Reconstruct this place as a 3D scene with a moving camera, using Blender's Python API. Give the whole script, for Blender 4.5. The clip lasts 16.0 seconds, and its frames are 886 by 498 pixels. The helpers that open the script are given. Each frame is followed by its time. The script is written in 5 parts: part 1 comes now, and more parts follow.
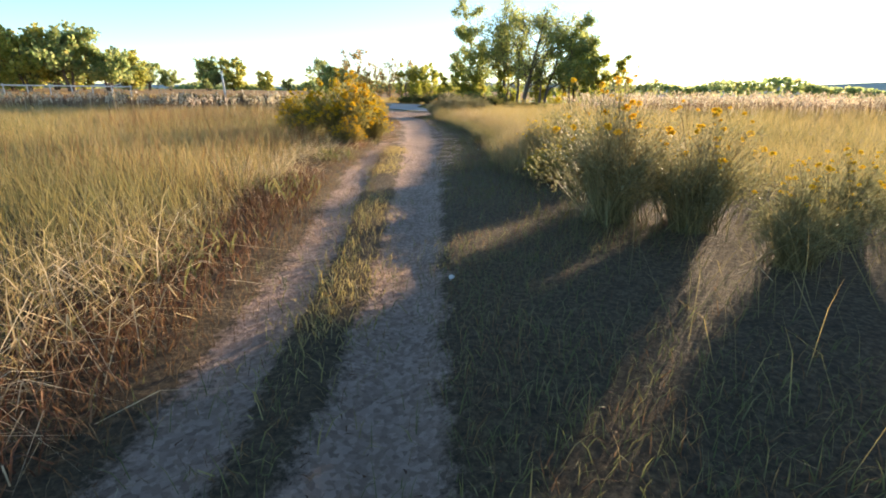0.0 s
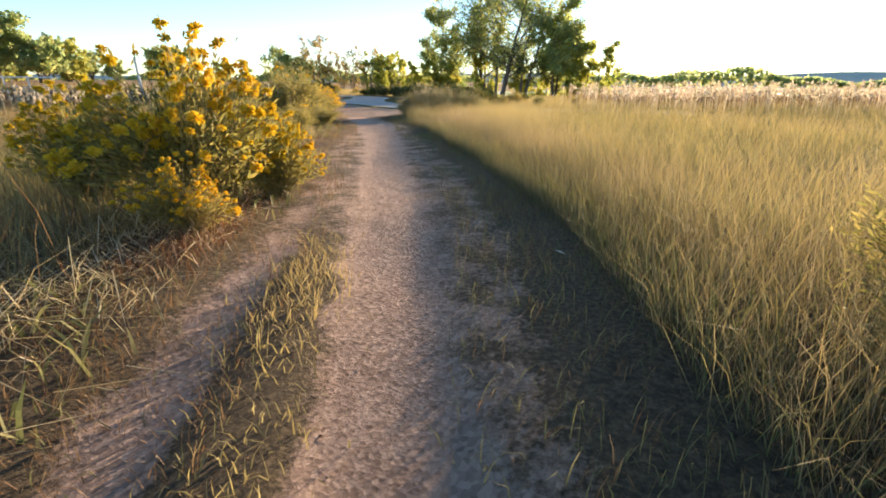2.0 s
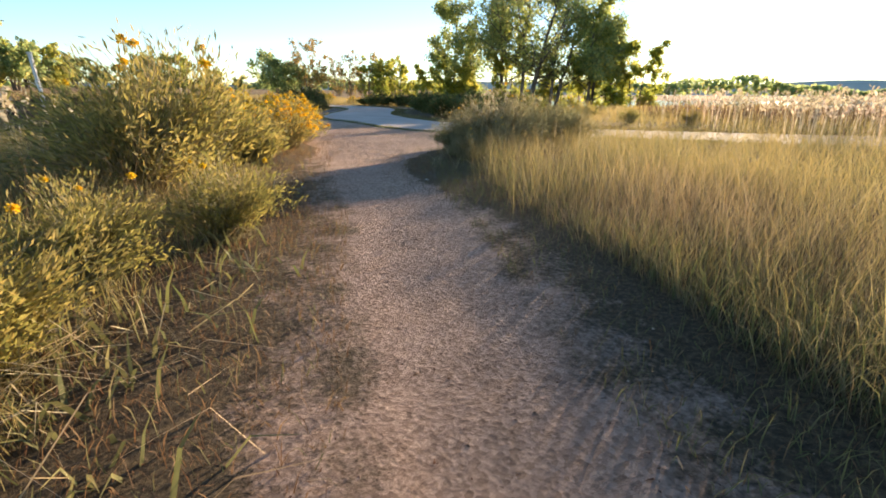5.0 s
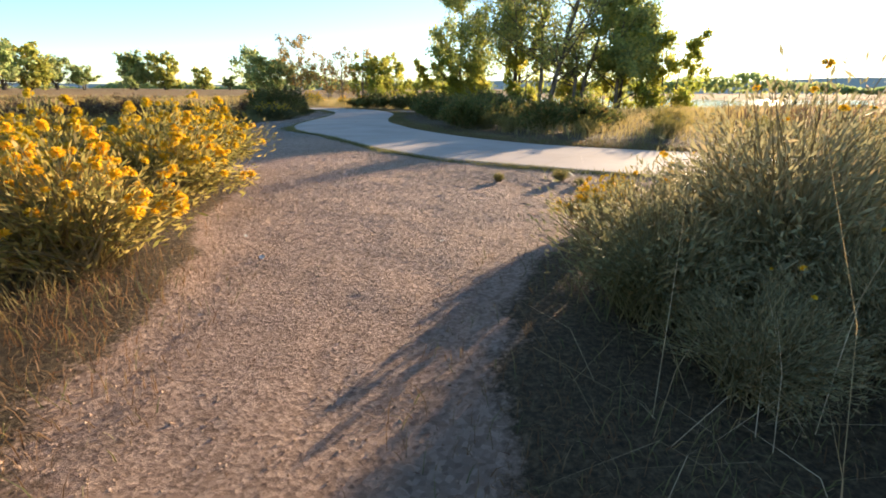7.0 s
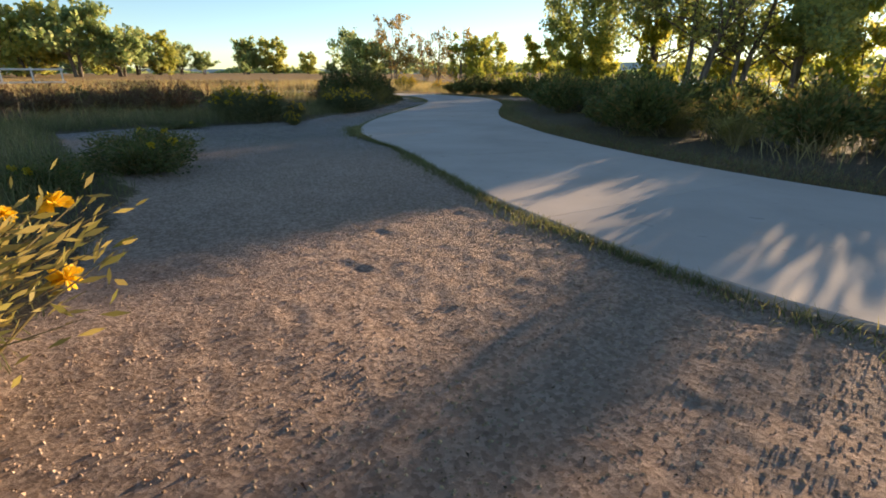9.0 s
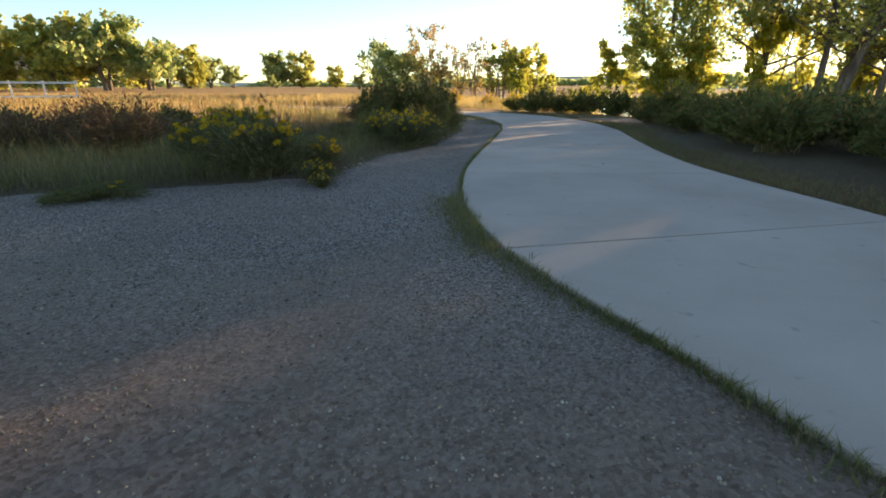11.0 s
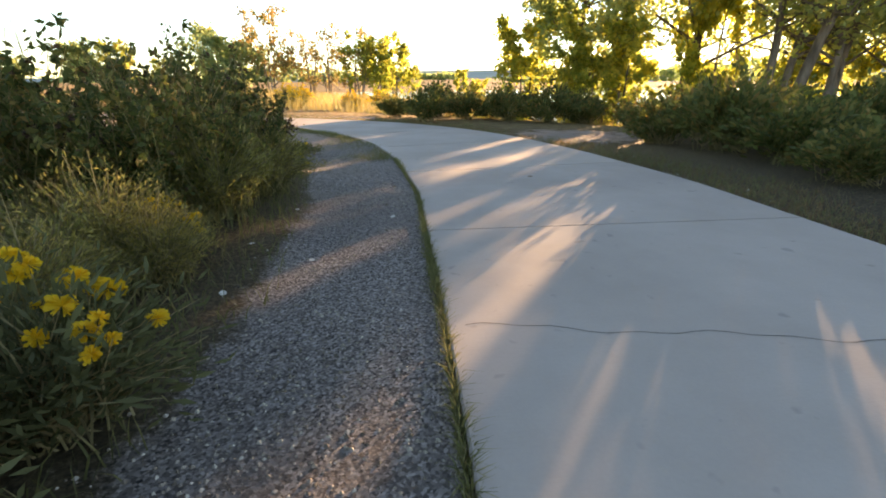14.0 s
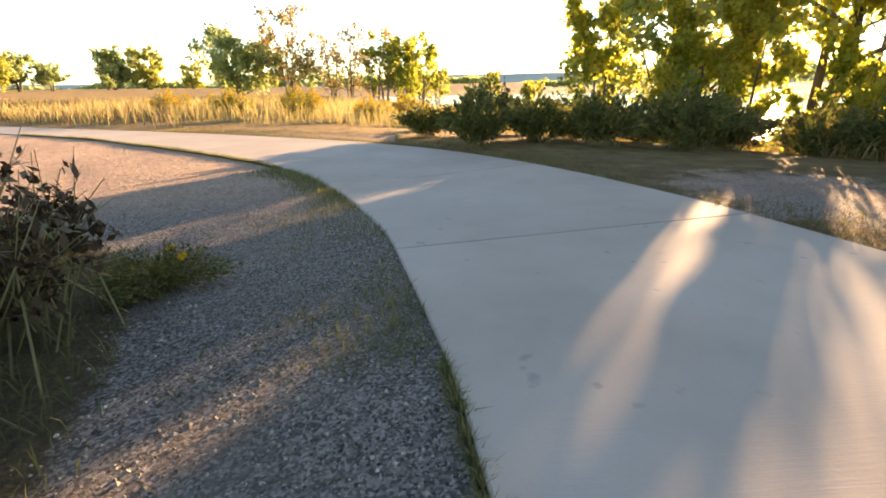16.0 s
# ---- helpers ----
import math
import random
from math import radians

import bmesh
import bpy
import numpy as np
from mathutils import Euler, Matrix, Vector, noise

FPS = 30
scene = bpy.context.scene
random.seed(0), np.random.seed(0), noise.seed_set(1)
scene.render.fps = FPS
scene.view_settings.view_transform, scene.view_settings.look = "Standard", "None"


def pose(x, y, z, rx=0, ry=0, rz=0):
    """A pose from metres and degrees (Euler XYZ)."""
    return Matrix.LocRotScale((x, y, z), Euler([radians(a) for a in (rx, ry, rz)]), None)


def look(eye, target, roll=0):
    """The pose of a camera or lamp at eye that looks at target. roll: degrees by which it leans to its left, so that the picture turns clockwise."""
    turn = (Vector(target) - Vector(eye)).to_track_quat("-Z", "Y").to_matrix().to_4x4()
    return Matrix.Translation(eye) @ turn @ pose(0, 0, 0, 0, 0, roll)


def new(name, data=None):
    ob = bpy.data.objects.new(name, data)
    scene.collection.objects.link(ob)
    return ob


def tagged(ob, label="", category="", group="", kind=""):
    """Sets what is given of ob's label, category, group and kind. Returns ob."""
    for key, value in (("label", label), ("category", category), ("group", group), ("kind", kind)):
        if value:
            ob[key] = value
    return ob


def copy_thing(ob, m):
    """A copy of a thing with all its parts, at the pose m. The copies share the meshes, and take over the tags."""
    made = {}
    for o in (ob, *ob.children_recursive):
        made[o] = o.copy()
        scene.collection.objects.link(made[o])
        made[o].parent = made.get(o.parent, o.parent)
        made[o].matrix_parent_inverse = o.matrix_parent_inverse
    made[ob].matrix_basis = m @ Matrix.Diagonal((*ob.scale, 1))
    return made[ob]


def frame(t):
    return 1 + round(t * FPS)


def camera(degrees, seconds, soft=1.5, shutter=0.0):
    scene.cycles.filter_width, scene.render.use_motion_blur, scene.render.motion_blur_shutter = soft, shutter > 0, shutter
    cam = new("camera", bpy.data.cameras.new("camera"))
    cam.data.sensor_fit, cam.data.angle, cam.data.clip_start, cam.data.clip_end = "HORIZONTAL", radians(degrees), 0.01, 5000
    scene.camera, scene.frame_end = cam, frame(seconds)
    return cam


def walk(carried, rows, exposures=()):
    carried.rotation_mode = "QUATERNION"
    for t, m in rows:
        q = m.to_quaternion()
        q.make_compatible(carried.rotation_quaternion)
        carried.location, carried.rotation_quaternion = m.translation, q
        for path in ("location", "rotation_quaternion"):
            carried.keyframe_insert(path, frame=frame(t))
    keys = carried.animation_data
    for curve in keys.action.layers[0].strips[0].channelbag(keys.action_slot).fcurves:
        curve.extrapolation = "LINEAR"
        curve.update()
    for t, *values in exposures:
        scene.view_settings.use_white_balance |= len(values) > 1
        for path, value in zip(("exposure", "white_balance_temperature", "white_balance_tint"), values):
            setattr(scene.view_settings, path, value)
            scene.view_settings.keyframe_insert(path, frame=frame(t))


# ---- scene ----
# ---- camera: seconds, x, y, z, yaw, pitch, roll ----
cam = camera(86.0, 16.0, soft=1.8)
ROWS = [
    (0.0, 0.000, 0.000, 0.940, 0.00, -18.01, -0.37),
    (0.5, -0.088, 1.446, 0.942, -1.22, -18.09, -0.38),
    (1.0, -0.188, 2.911, 0.954, -2.51, -18.19, -0.32),
    (1.5, -0.197, 4.380, 0.982, -3.68, -18.45, -0.34),
    (2.0, -0.261, 5.789, 0.971, -3.76, -19.01, -0.21),
    (2.5, -0.300, 7.205, 0.969, -3.51, -18.94, -0.42),
    (3.0, -0.431, 8.613, 0.967, -3.49, -18.63, -0.29),
    (3.5, -0.536, 10.031, 0.975, -3.69, -18.57, -0.34),
    (4.0, -0.700, 11.439, 0.968, -3.53, -18.41, -0.32),
    (6.5, -1.472, 18.601, 0.951, -5.24, -18.05, -0.17),
    (7.0, -1.410, 20.021, 0.985, -4.76, -18.22, -0.03),
    (7.5, -1.450, 21.365, 0.978, -3.96, -18.07, 0.09),
    (8.0, -1.581, 22.693, 0.984, -2.28, -19.05, -0.02),
    (8.5, -1.757, 23.994, 0.968, 0.96, -19.85, 0.15),
    (9.0, -1.960, 25.286, 0.947, 6.21, -19.98, 0.20),
    (9.5, -2.294, 26.584, 0.973, 10.26, -19.27, 0.54),
    (12.0, -4.981, 32.930, 0.968, 5.83, -18.44, 0.00),
    (12.5, -5.067, 34.262, 1.004, 3.09, -18.43, 0.03),
    (13.0, -5.051, 35.544, 1.000, -0.94, -18.53, 0.39),
    (13.5, -5.005, 36.819, 0.986, -5.36, -18.81, 0.48),
    (14.0, -4.860, 38.102, 0.988, -7.34, -19.24, 0.62),
    (14.5, -4.860, 39.325, 0.967, -7.38, -18.89, 0.71),
    (15.0, -4.762, 40.595, 0.973, -6.69, -18.78, 1.09),
    (15.5, -4.758, 41.849, 0.984, -5.62, -18.58, 1.14),
    (16.0, -4.788, 43.096, 0.967, -4.40, -18.77, 0.94),
]
walk(cam, [(t, pose(x, y, z, 90 + pitch, roll, yaw)) for t, x, y, z, yaw, pitch, roll in ROWS],
     exposures=[(0.0, 1.75, 7600, 14), (2.0, 1.72, 7600, 14), (4.0, 1.62, 7600, 14), (7.0, 1.65, 7600, 14), (8.3, 1.55, 7900, 14), (9.4, 1.2, 8300, 14), (12.0, 2.14, 10300, 20), (16.0, 2.4, 11200, 22)])

# ---- world and sun ----
SUN_AZ, SUN_EL = 38.0, 8.0
world = bpy.data.worlds.new("world")
scene.world = world
world.use_nodes = True
wn = world.node_tree
sky = wn.nodes.new("ShaderNodeTexSky")
sky.sky_type = "NISHITA"
sky.sun_disc = False
sky.sun_elevation, sky.sun_rotation = radians(SUN_EL), radians(SUN_AZ)
sky.altitude, sky.air_density, sky.dust_density, sky.ozone_density = 1600, 1.0, 0.05, 3.0
wn.links.new(sky.outputs[0], wn.nodes["Background"].inputs[0])
wn.nodes["Background"].inputs[1].default_value = 0.13
sun_data = bpy.data.lights.new("sun", "SUN")
sun_data.energy, sun_data.angle, sun_data.color = 5.0, radians(0.6), (1.0, 0.82, 0.61)
sun = new("sun", sun_data)
az, el = radians(SUN_AZ), radians(SUN_EL)
sun.matrix_world = look((300 * math.sin(az) * math.cos(el), 300 * math.cos(az) * math.cos(el), 300 * math.sin(el)), (0, 0, 0))


# ---- materials ----
def mat(name, rough=0.9):
    m = bpy.data.materials.new(name)
    m.use_nodes = True
    b = m.node_tree.nodes["Principled BSDF"]
    b.inputs["Roughness"].default_value = rough
    b.inputs["Specular IOR Level"].default_value = 0.25
    return m, m.node_tree, b


def ramp(nt, stops):
    r = nt.nodes.new("ShaderNodeValToRGB")
    while len(r.color_ramp.elements) < len(stops):
        r.color_ramp.elements.new(0.5)
    for e, (p, c) in zip(r.color_ramp.elements, stops):
        e.position, e.color = p, (*c, 1)
    return r


def tex_noise(nt, coord, scale, detail=4.0, rough=0.6):
    n = nt.nodes.new("ShaderNodeTexNoise")
    n.inputs["Scale"].default_value, n.inputs["Detail"].default_value, n.inputs["Roughness"].default_value = scale, detail, rough
    nt.links.new(coord, n.inputs["Vector"])
    return n.outputs["Fac"]


def mix_col(nt, fac, a, b, blend="MIX"):
    n = nt.nodes.new("ShaderNodeMix")
    n.data_type, n.blend_type = "RGBA", blend
    for sock, v in ((n.inputs[0], fac), (n.inputs[6], a), (n.inputs[7], b)):
        if isinstance(v, (int, float)):
            sock.default_value = v
        elif isinstance(v, tuple):
            sock.default_value = (*v, 1)
        else:
            nt.links.new(v, sock)
    return n.outputs[2]


def arith(nt, op, a, b=0.0):
    n = nt.nodes.new("ShaderNodeMath")
    n.operation, n.use_clamp = op, op in ("MULTIPLY_ADD",)
    for sock, v in zip(n.inputs, (a, b)):
        if isinstance(v, (int, float)):
            sock.default_value = v
        else:
            nt.links.new(v, sock)
    return n.outputs[0]


def bumped(nt, b, height, strength, dist=0.02):
    n = nt.nodes.new("ShaderNodeBump")
    n.inputs["Strength"].default_value, n.inputs["Distance"].default_value = strength, dist
    nt.links.new(height, n.inputs["Height"])
    nt.links.new(n.outputs[0], b.inputs["Normal"])


def coords(nt, kind="Object"):
    return nt.nodes.new("ShaderNodeTexCoord").outputs[kind]


def leaf_mat(name, stops, through_light=0.45, base=None, rough=0.6):
    """Foliage: colour by island, darker base colour at the foot of each blade where given, and light that passes through."""
    m, nt, b = mat(name, rough)
    geo = nt.nodes.new("ShaderNodeNewGeometry")
    c = ramp(nt, stops)
    nt.links.new(geo.outputs["Random Per Island"], c.inputs[0])
    col = c.outputs[0]
    patch = tex_noise(nt, geo.outputs["Position"], 0.45, 3)
    pr = ramp(nt, [(0.35, (0.72, 0.78, 0.62)), (0.65, (1.15, 1.06, 1.0))])
    nt.links.new(patch, pr.inputs[0])
    col = mix_col(nt, 1.0, col, pr.outputs[0], "MULTIPLY")
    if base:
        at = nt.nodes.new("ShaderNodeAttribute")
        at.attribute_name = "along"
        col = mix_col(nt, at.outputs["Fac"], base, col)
    nt.links.new(col, b.inputs["Base Color"])
    tr = nt.nodes.new("ShaderNodeBsdfTranslucent")
    nt.links.new(col, tr.inputs[0])
    mx = nt.nodes.new("ShaderNodeMixShader")
    mx.inputs[0].default_value = through_light
    nt.links.new(b.outputs[0], mx.inputs[1])
    nt.links.new(tr.outputs[0], mx.inputs[2])
    nt.links.new(mx.outputs[0], nt.nodes["Material Output"].inputs[0])
    return m


def bark_mat(name, dark, light, scale=6.0):
    m, nt, b = mat(name, 0.95)
    co = coords(nt)
    mp = nt.nodes.new("ShaderNodeMapping")
    mp.inputs["Scale"].default_value = (1, 1, 0.18)
    nt.links.new(co, mp.inputs[0])
    f = tex_noise(nt, mp.outputs[0], scale, 6)
    c = ramp(nt, [(0.35, dark), (0.65, light)])
    nt.links.new(f, c.inputs[0])
    nt.links.new(c.outputs[0], b.inputs["Base Color"])
    bumped(nt, b, f, 0.9, 0.03)
    return m


def make_ground_mat():
    m, nt, b = mat("ground_soil", 0.97)
    co = coords(nt)

    def attr(n):
        a = nt.nodes.new("ShaderNodeAttribute")
        a.attribute_name = n
        return a.outputs["Fac"]
    big, mid, fine = tex_noise(nt, co, 0.35, 4), tex_noise(nt, co, 3.2, 5), tex_noise(nt, co, 38, 5, 0.7)
    vor = nt.nodes.new("ShaderNodeTexVoronoi")
    vor.inputs["Scale"].default_value = 56
    nt.links.new(co, vor.inputs["Vector"])
    # litter and dry soil under the grass
    lit = ramp(nt, [(0.3, (0.055, 0.042, 0.026)), (0.5, (0.13, 0.095, 0.055)), (0.7, (0.24, 0.18, 0.10))])
    nt.links.new(fine, lit.inputs[0])
    far = ramp(nt, [(0.3, (0.20, 0.11, 0.045)), (0.5, (0.34, 0.21, 0.085)), (0.7, (0.42, 0.30, 0.13))])
    nt.links.new(mid, far.inputs[0])
    col = mix_col(nt, attr("meadow"), lit.outputs[0], far.outputs[0])
    # reddish sandy track
    dirt = ramp(nt, [(0.25, (0.22, 0.14, 0.10)), (0.5, (0.48, 0.318, 0.24)), (0.75, (0.62, 0.44, 0.35))])
    nt.links.new(mix_col(nt, 0.45, mid, fine), dirt.inputs[0])
    stones = ramp(nt, [(0.0, (0.12, 0.08, 0.058)), (0.35, (0.38, 0.265, 0.195)), (0.8, (0.70, 0.52, 0.41))])
    nt.links.new(vor.outputs["Color"], stones.inputs[0])
    dcol = mix_col(nt, 0.55, dirt.outputs[0], stones.outputs[0])
    # crushed gravel beside the concrete
    chips = nt.nodes.new("ShaderNodeTexVoronoi")
    chips.inputs["Scale"].default_value = 100
    nt.links.new(co, chips.inputs["Vector"])
    grav = ramp(nt, [(0.05, (0.05, 0.042, 0.04)), (0.45, (0.25, 0.215, 0.195)), (0.75, (0.47, 0.41, 0.375)), (1.0, (0.72, 0.65, 0.60))])
    nt.links.new(chips.outputs["Color"], grav.inputs[0])
    worn = ramp(nt, [(0.45, (0, 0, 0)), (0.62, (1, 1, 1))])
    nt.links.new(tex_noise(nt, co, 1.1, 4), worn.inputs[0])
    gcol = mix_col(nt, arith(nt, "MULTIPLY", worn.outputs[0], 0.5), grav.outputs[0], (0.30, 0.245, 0.21))
    bare = mix_col(nt, attr("gravel"), dcol, gcol)
    edge = arith(nt, "ADD", attr("bare"), arith(nt, "MULTIPLY", arith(nt, "SUBTRACT", mid, 0.5), 1.1))
    edge = arith(nt, "ADD", edge, arith(nt, "MULTIPLY", arith(nt, "SUBTRACT", fine, 0.5), 0.7))
    er = ramp(nt, [(0.35, (0, 0, 0)), (0.62, (1, 1, 1))])
    nt.links.new(edge, er.inputs[0])
    col = mix_col(nt, er.outputs[0], col, bare)
    tone = ramp(nt, [(0.3, (0.82, 0.82, 0.84)), (0.7, (1.12, 1.08, 1.04))])
    nt.links.new(big, tone.inputs[0])
    nt.links.new(mix_col(nt, 1.0, col, tone.outputs[0], "MULTIPLY"), b.inputs["Base Color"])
    clod = tex_noise(nt, co, 24, 9, 0.85)
    h = arith(nt, "ADD", arith(nt, "MULTIPLY", vor.outputs["Distance"], 0.5), arith(nt, "MULTIPLY", fine, 0.35))
    h = arith(nt, "ADD", h, arith(nt, "MULTIPLY", clod, 1.3))
    h = arith(nt, "ADD", h, arith(nt, "MULTIPLY", tex_noise(nt, co, 6.5, 4, 0.7), 2.2))
    bumped(nt, b, h, 1.0, 0.027)
    return m


def make_concrete():
    m, nt, b = mat("broom_finished_concrete", 0.85)
    geo = nt.nodes.new("ShaderNodeNewGeometry")
    co = geo.outputs["Position"]
    info = nt.nodes.new("ShaderNodeObjectInfo")
    mp = nt.nodes.new("ShaderNodeMapping")
    mp.inputs["Scale"].default_value = (1.2, 34, 1)
    nt.links.new(co, mp.inputs[0])
    broom, cloud, fine = tex_noise(nt, mp.outputs[0], 3.0, 3), tex_noise(nt, co, 0.9, 5), tex_noise(nt, co, 70, 3)
    c = ramp(nt, [(0.3, (0.43, 0.35, 0.29)), (0.7, (0.545, 0.455, 0.385))])
    nt.links.new(cloud, c.inputs[0])
    col = mix_col(nt, arith(nt, "MULTIPLY", fine, 0.25), c.outputs[0], (0.30, 0.26, 0.23))
    spots = tex_noise(nt, co, 9, 2, 0.4)
    sr = ramp(nt, [(0.70, (0, 0, 0)), (0.76, (1, 1, 1))])
    nt.links.new(spots, sr.inputs[0])
    col = mix_col(nt, arith(nt, "MULTIPLY", sr.outputs[0], 0.4), col, (0.22, 0.19, 0.17))
    tint = ramp(nt, [(0.0, (0.94, 0.94, 0.95)), (1.0, (1.05, 1.04, 1.03))])
    nt.links.new(info.outputs["Random"], tint.inputs[0])
    nt.links.new(mix_col(nt, 1.0, col, tint.outputs[0], "MULTIPLY"), b.inputs["Base Color"])
    bumped(nt, b, arith(nt, "ADD", broom, arith(nt, "MULTIPLY", fine, 0.6)), 0.16, 0.004)
    return m


def make_water():
    m, nt, b = mat("lake_water", 0.06)
    b.inputs["Base Color"].default_value = (0.03, 0.045, 0.05, 1)
    b.inputs["Specular IOR Level"].default_value = 0.6
    co = coords(nt)
    mp = nt.nodes.new("ShaderNodeMapping")
    mp.inputs["Scale"].default_value = (0.6, 1.6, 1)
    nt.links.new(co, mp.inputs[0])
    bumped(nt, b, tex_noise(nt, mp.outputs[0], 1.3, 4), 0.35, 0.05)
    return m


def plain_mat(name, a, c, rough=0.7, scale=8.0, bump=0.2):
    m, nt, b = mat(name, rough)
    f = tex_noise(nt, coords(nt), scale, 5)
    r = ramp(nt, [(0.3, a), (0.7, c)])
    nt.links.new(f, r.inputs[0])
    nt.links.new(r.outputs[0], b.inputs["Base Color"])
    bumped(nt, b, f, bump, 0.01)
    return m


GROUND, CONCRETE, WATER = make_ground_mat(), make_concrete(), make_water()
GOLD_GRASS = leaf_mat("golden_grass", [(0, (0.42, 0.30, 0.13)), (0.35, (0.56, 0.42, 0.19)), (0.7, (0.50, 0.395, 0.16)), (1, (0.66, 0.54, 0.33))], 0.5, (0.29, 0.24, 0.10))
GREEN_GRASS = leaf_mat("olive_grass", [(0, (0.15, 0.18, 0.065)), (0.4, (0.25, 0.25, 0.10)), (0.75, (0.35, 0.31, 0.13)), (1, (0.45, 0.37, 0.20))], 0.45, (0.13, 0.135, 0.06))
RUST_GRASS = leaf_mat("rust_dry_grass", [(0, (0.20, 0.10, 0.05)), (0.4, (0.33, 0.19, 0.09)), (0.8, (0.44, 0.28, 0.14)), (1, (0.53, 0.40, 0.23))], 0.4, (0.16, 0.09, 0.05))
DARK_RUST = leaf_mat("dark_rust_weed", [(0, (0.075, 0.035, 0.022)), (0.5, (0.16, 0.075, 0.045)), (1, (0.30, 0.17, 0.10))], 0.3)
STRAW = leaf_mat("bleached_straw", [(0, (0.36, 0.27, 0.15)), (0.5, (0.60, 0.48, 0.31)), (1, (0.76, 0.66, 0.48))], 0.35)
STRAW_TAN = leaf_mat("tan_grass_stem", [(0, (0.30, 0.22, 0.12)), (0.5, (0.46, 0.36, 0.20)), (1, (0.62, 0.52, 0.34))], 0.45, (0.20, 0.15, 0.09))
PLUME = leaf_mat("pale_reed_plume", [(0, (0.42, 0.33, 0.24)), (0.5, (0.58, 0.48, 0.38)), (1, (0.70, 0.62, 0.52))], 0.5)
REED = leaf_mat("brown_reed", [(0, (0.10, 0.065, 0.045)), (0.5, (0.19, 0.12, 0.08)), (1, (0.30, 0.21, 0.14))], 0.3)
BRUSH_STEM = leaf_mat("brush_stem", [(0, (0.17, 0.14, 0.07)), (0.5, (0.30, 0.25, 0.13)), (1, (0.42, 0.35, 0.20))], 0.25)
SAGE_LEAF = leaf_mat("grey_green_brush_leaf", [(0, (0.18, 0.185, 0.105)), (0.5, (0.28, 0.275, 0.16)), (0.85, (0.34, 0.31, 0.18)), (1, (0.38, 0.30, 0.17))], 0.45)
SEED_HEAD = leaf_mat("dark_dried_seed_head", [(0, (0.05, 0.028, 0.02)), (0.5, (0.10, 0.055, 0.035)), (1, (0.18, 0.10, 0.06))], 0.15)
BRUSH_LEAF = leaf_mat("brush_leaf", [(0, (0.20, 0.20, 0.065)), (0.5, (0.34, 0.30, 0.10)), (1, (0.48, 0.38, 0.14))], 0.5)
FLOWER = leaf_mat("yellow_flower_head", [(0, (0.66, 0.38, 0.03)), (0.5, (0.80, 0.52, 0.04)), (0.85, (0.74, 0.57, 0.07)), (1, (0.58, 0.50, 0.14))], 0.4)
SHRUB_LEAF = leaf_mat("shrub_leaf", [(0, (0.075, 0.10, 0.035)), (0.5, (0.13, 0.155, 0.05)), (0.85, (0.21, 0.19, 0.065)), (1, (0.31, 0.19, 0.07))], 0.45)
COTTON_LEAF = leaf_mat("cottonwood_leaf", [(0, (0.24, 0.32, 0.14)), (0.5, (0.36, 0.43, 0.18)), (0.85, (0.46, 0.49, 0.18)), (1, (0.54, 0.49, 0.15))], 0.75)
YELLOW_LEAF = leaf_mat("yellowing_leaf", [(0, (0.26, 0.32, 0.08)), (0.5, (0.43, 0.47, 0.11)), (1, (0.64, 0.55, 0.12))], 0.75)
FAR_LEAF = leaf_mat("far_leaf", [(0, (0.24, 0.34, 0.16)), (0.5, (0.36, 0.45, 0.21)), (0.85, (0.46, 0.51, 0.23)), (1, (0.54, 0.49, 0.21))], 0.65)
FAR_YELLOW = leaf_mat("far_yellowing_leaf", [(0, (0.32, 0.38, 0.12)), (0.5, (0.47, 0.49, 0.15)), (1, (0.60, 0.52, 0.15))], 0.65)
SPARSE_LEAF = leaf_mat("sparse_autumn_leaf", [(0, (0.24, 0.24, 0.09)), (0.5, (0.42, 0.33, 0.14)), (1, (0.55, 0.31, 0.13))], 0.5)
BARK = bark_mat("grey_brown_bark", (0.075, 0.058, 0.045), (0.21, 0.17, 0.135))
TWIG = bark_mat("pale_twig", (0.16, 0.13, 0.105), (0.30, 0.26, 0.22))


# ---- mesh helpers ----
def mesh_object(name, verts, faces, material, parent=None, label="", attrs=(), smooth=False):
    """One mesh object out of computed vertex and face arrays; a part where a parent is given."""
    me = bpy.data.meshes.new(name)
    me.from_pydata(np.asarray(verts, float).tolist(), [], faces if isinstance(faces, list) else faces.tolist())
    for n, values in attrs:
        a = me.attributes.new(n, "FLOAT", "POINT")
        a.data.foreach_set("value", np.asarray(values, np.float32))
    if smooth:
        me.polygons.foreach_set("use_smooth", [True] * len(me.polygons))
    me.materials.append(material)
    ob = new(name, me)
    if parent is not None:
        ob.parent = parent
    if label:
        ob["label"] = label
    return ob


def part(name, bm, material, parent, label=""):
    me = bpy.data.meshes.new(name)
    bm.to_mesh(me)
    bm.free()
    me.materials.append(material)
    ob = new(name, me)
    ob.parent = parent
    if label:
        ob["label"] = label
    return ob


def empty(name, m=None):
    ob = new(name)
    ob.empty_display_size = 0.2
    if m is not None:
        ob.matrix_world = m
    return ob


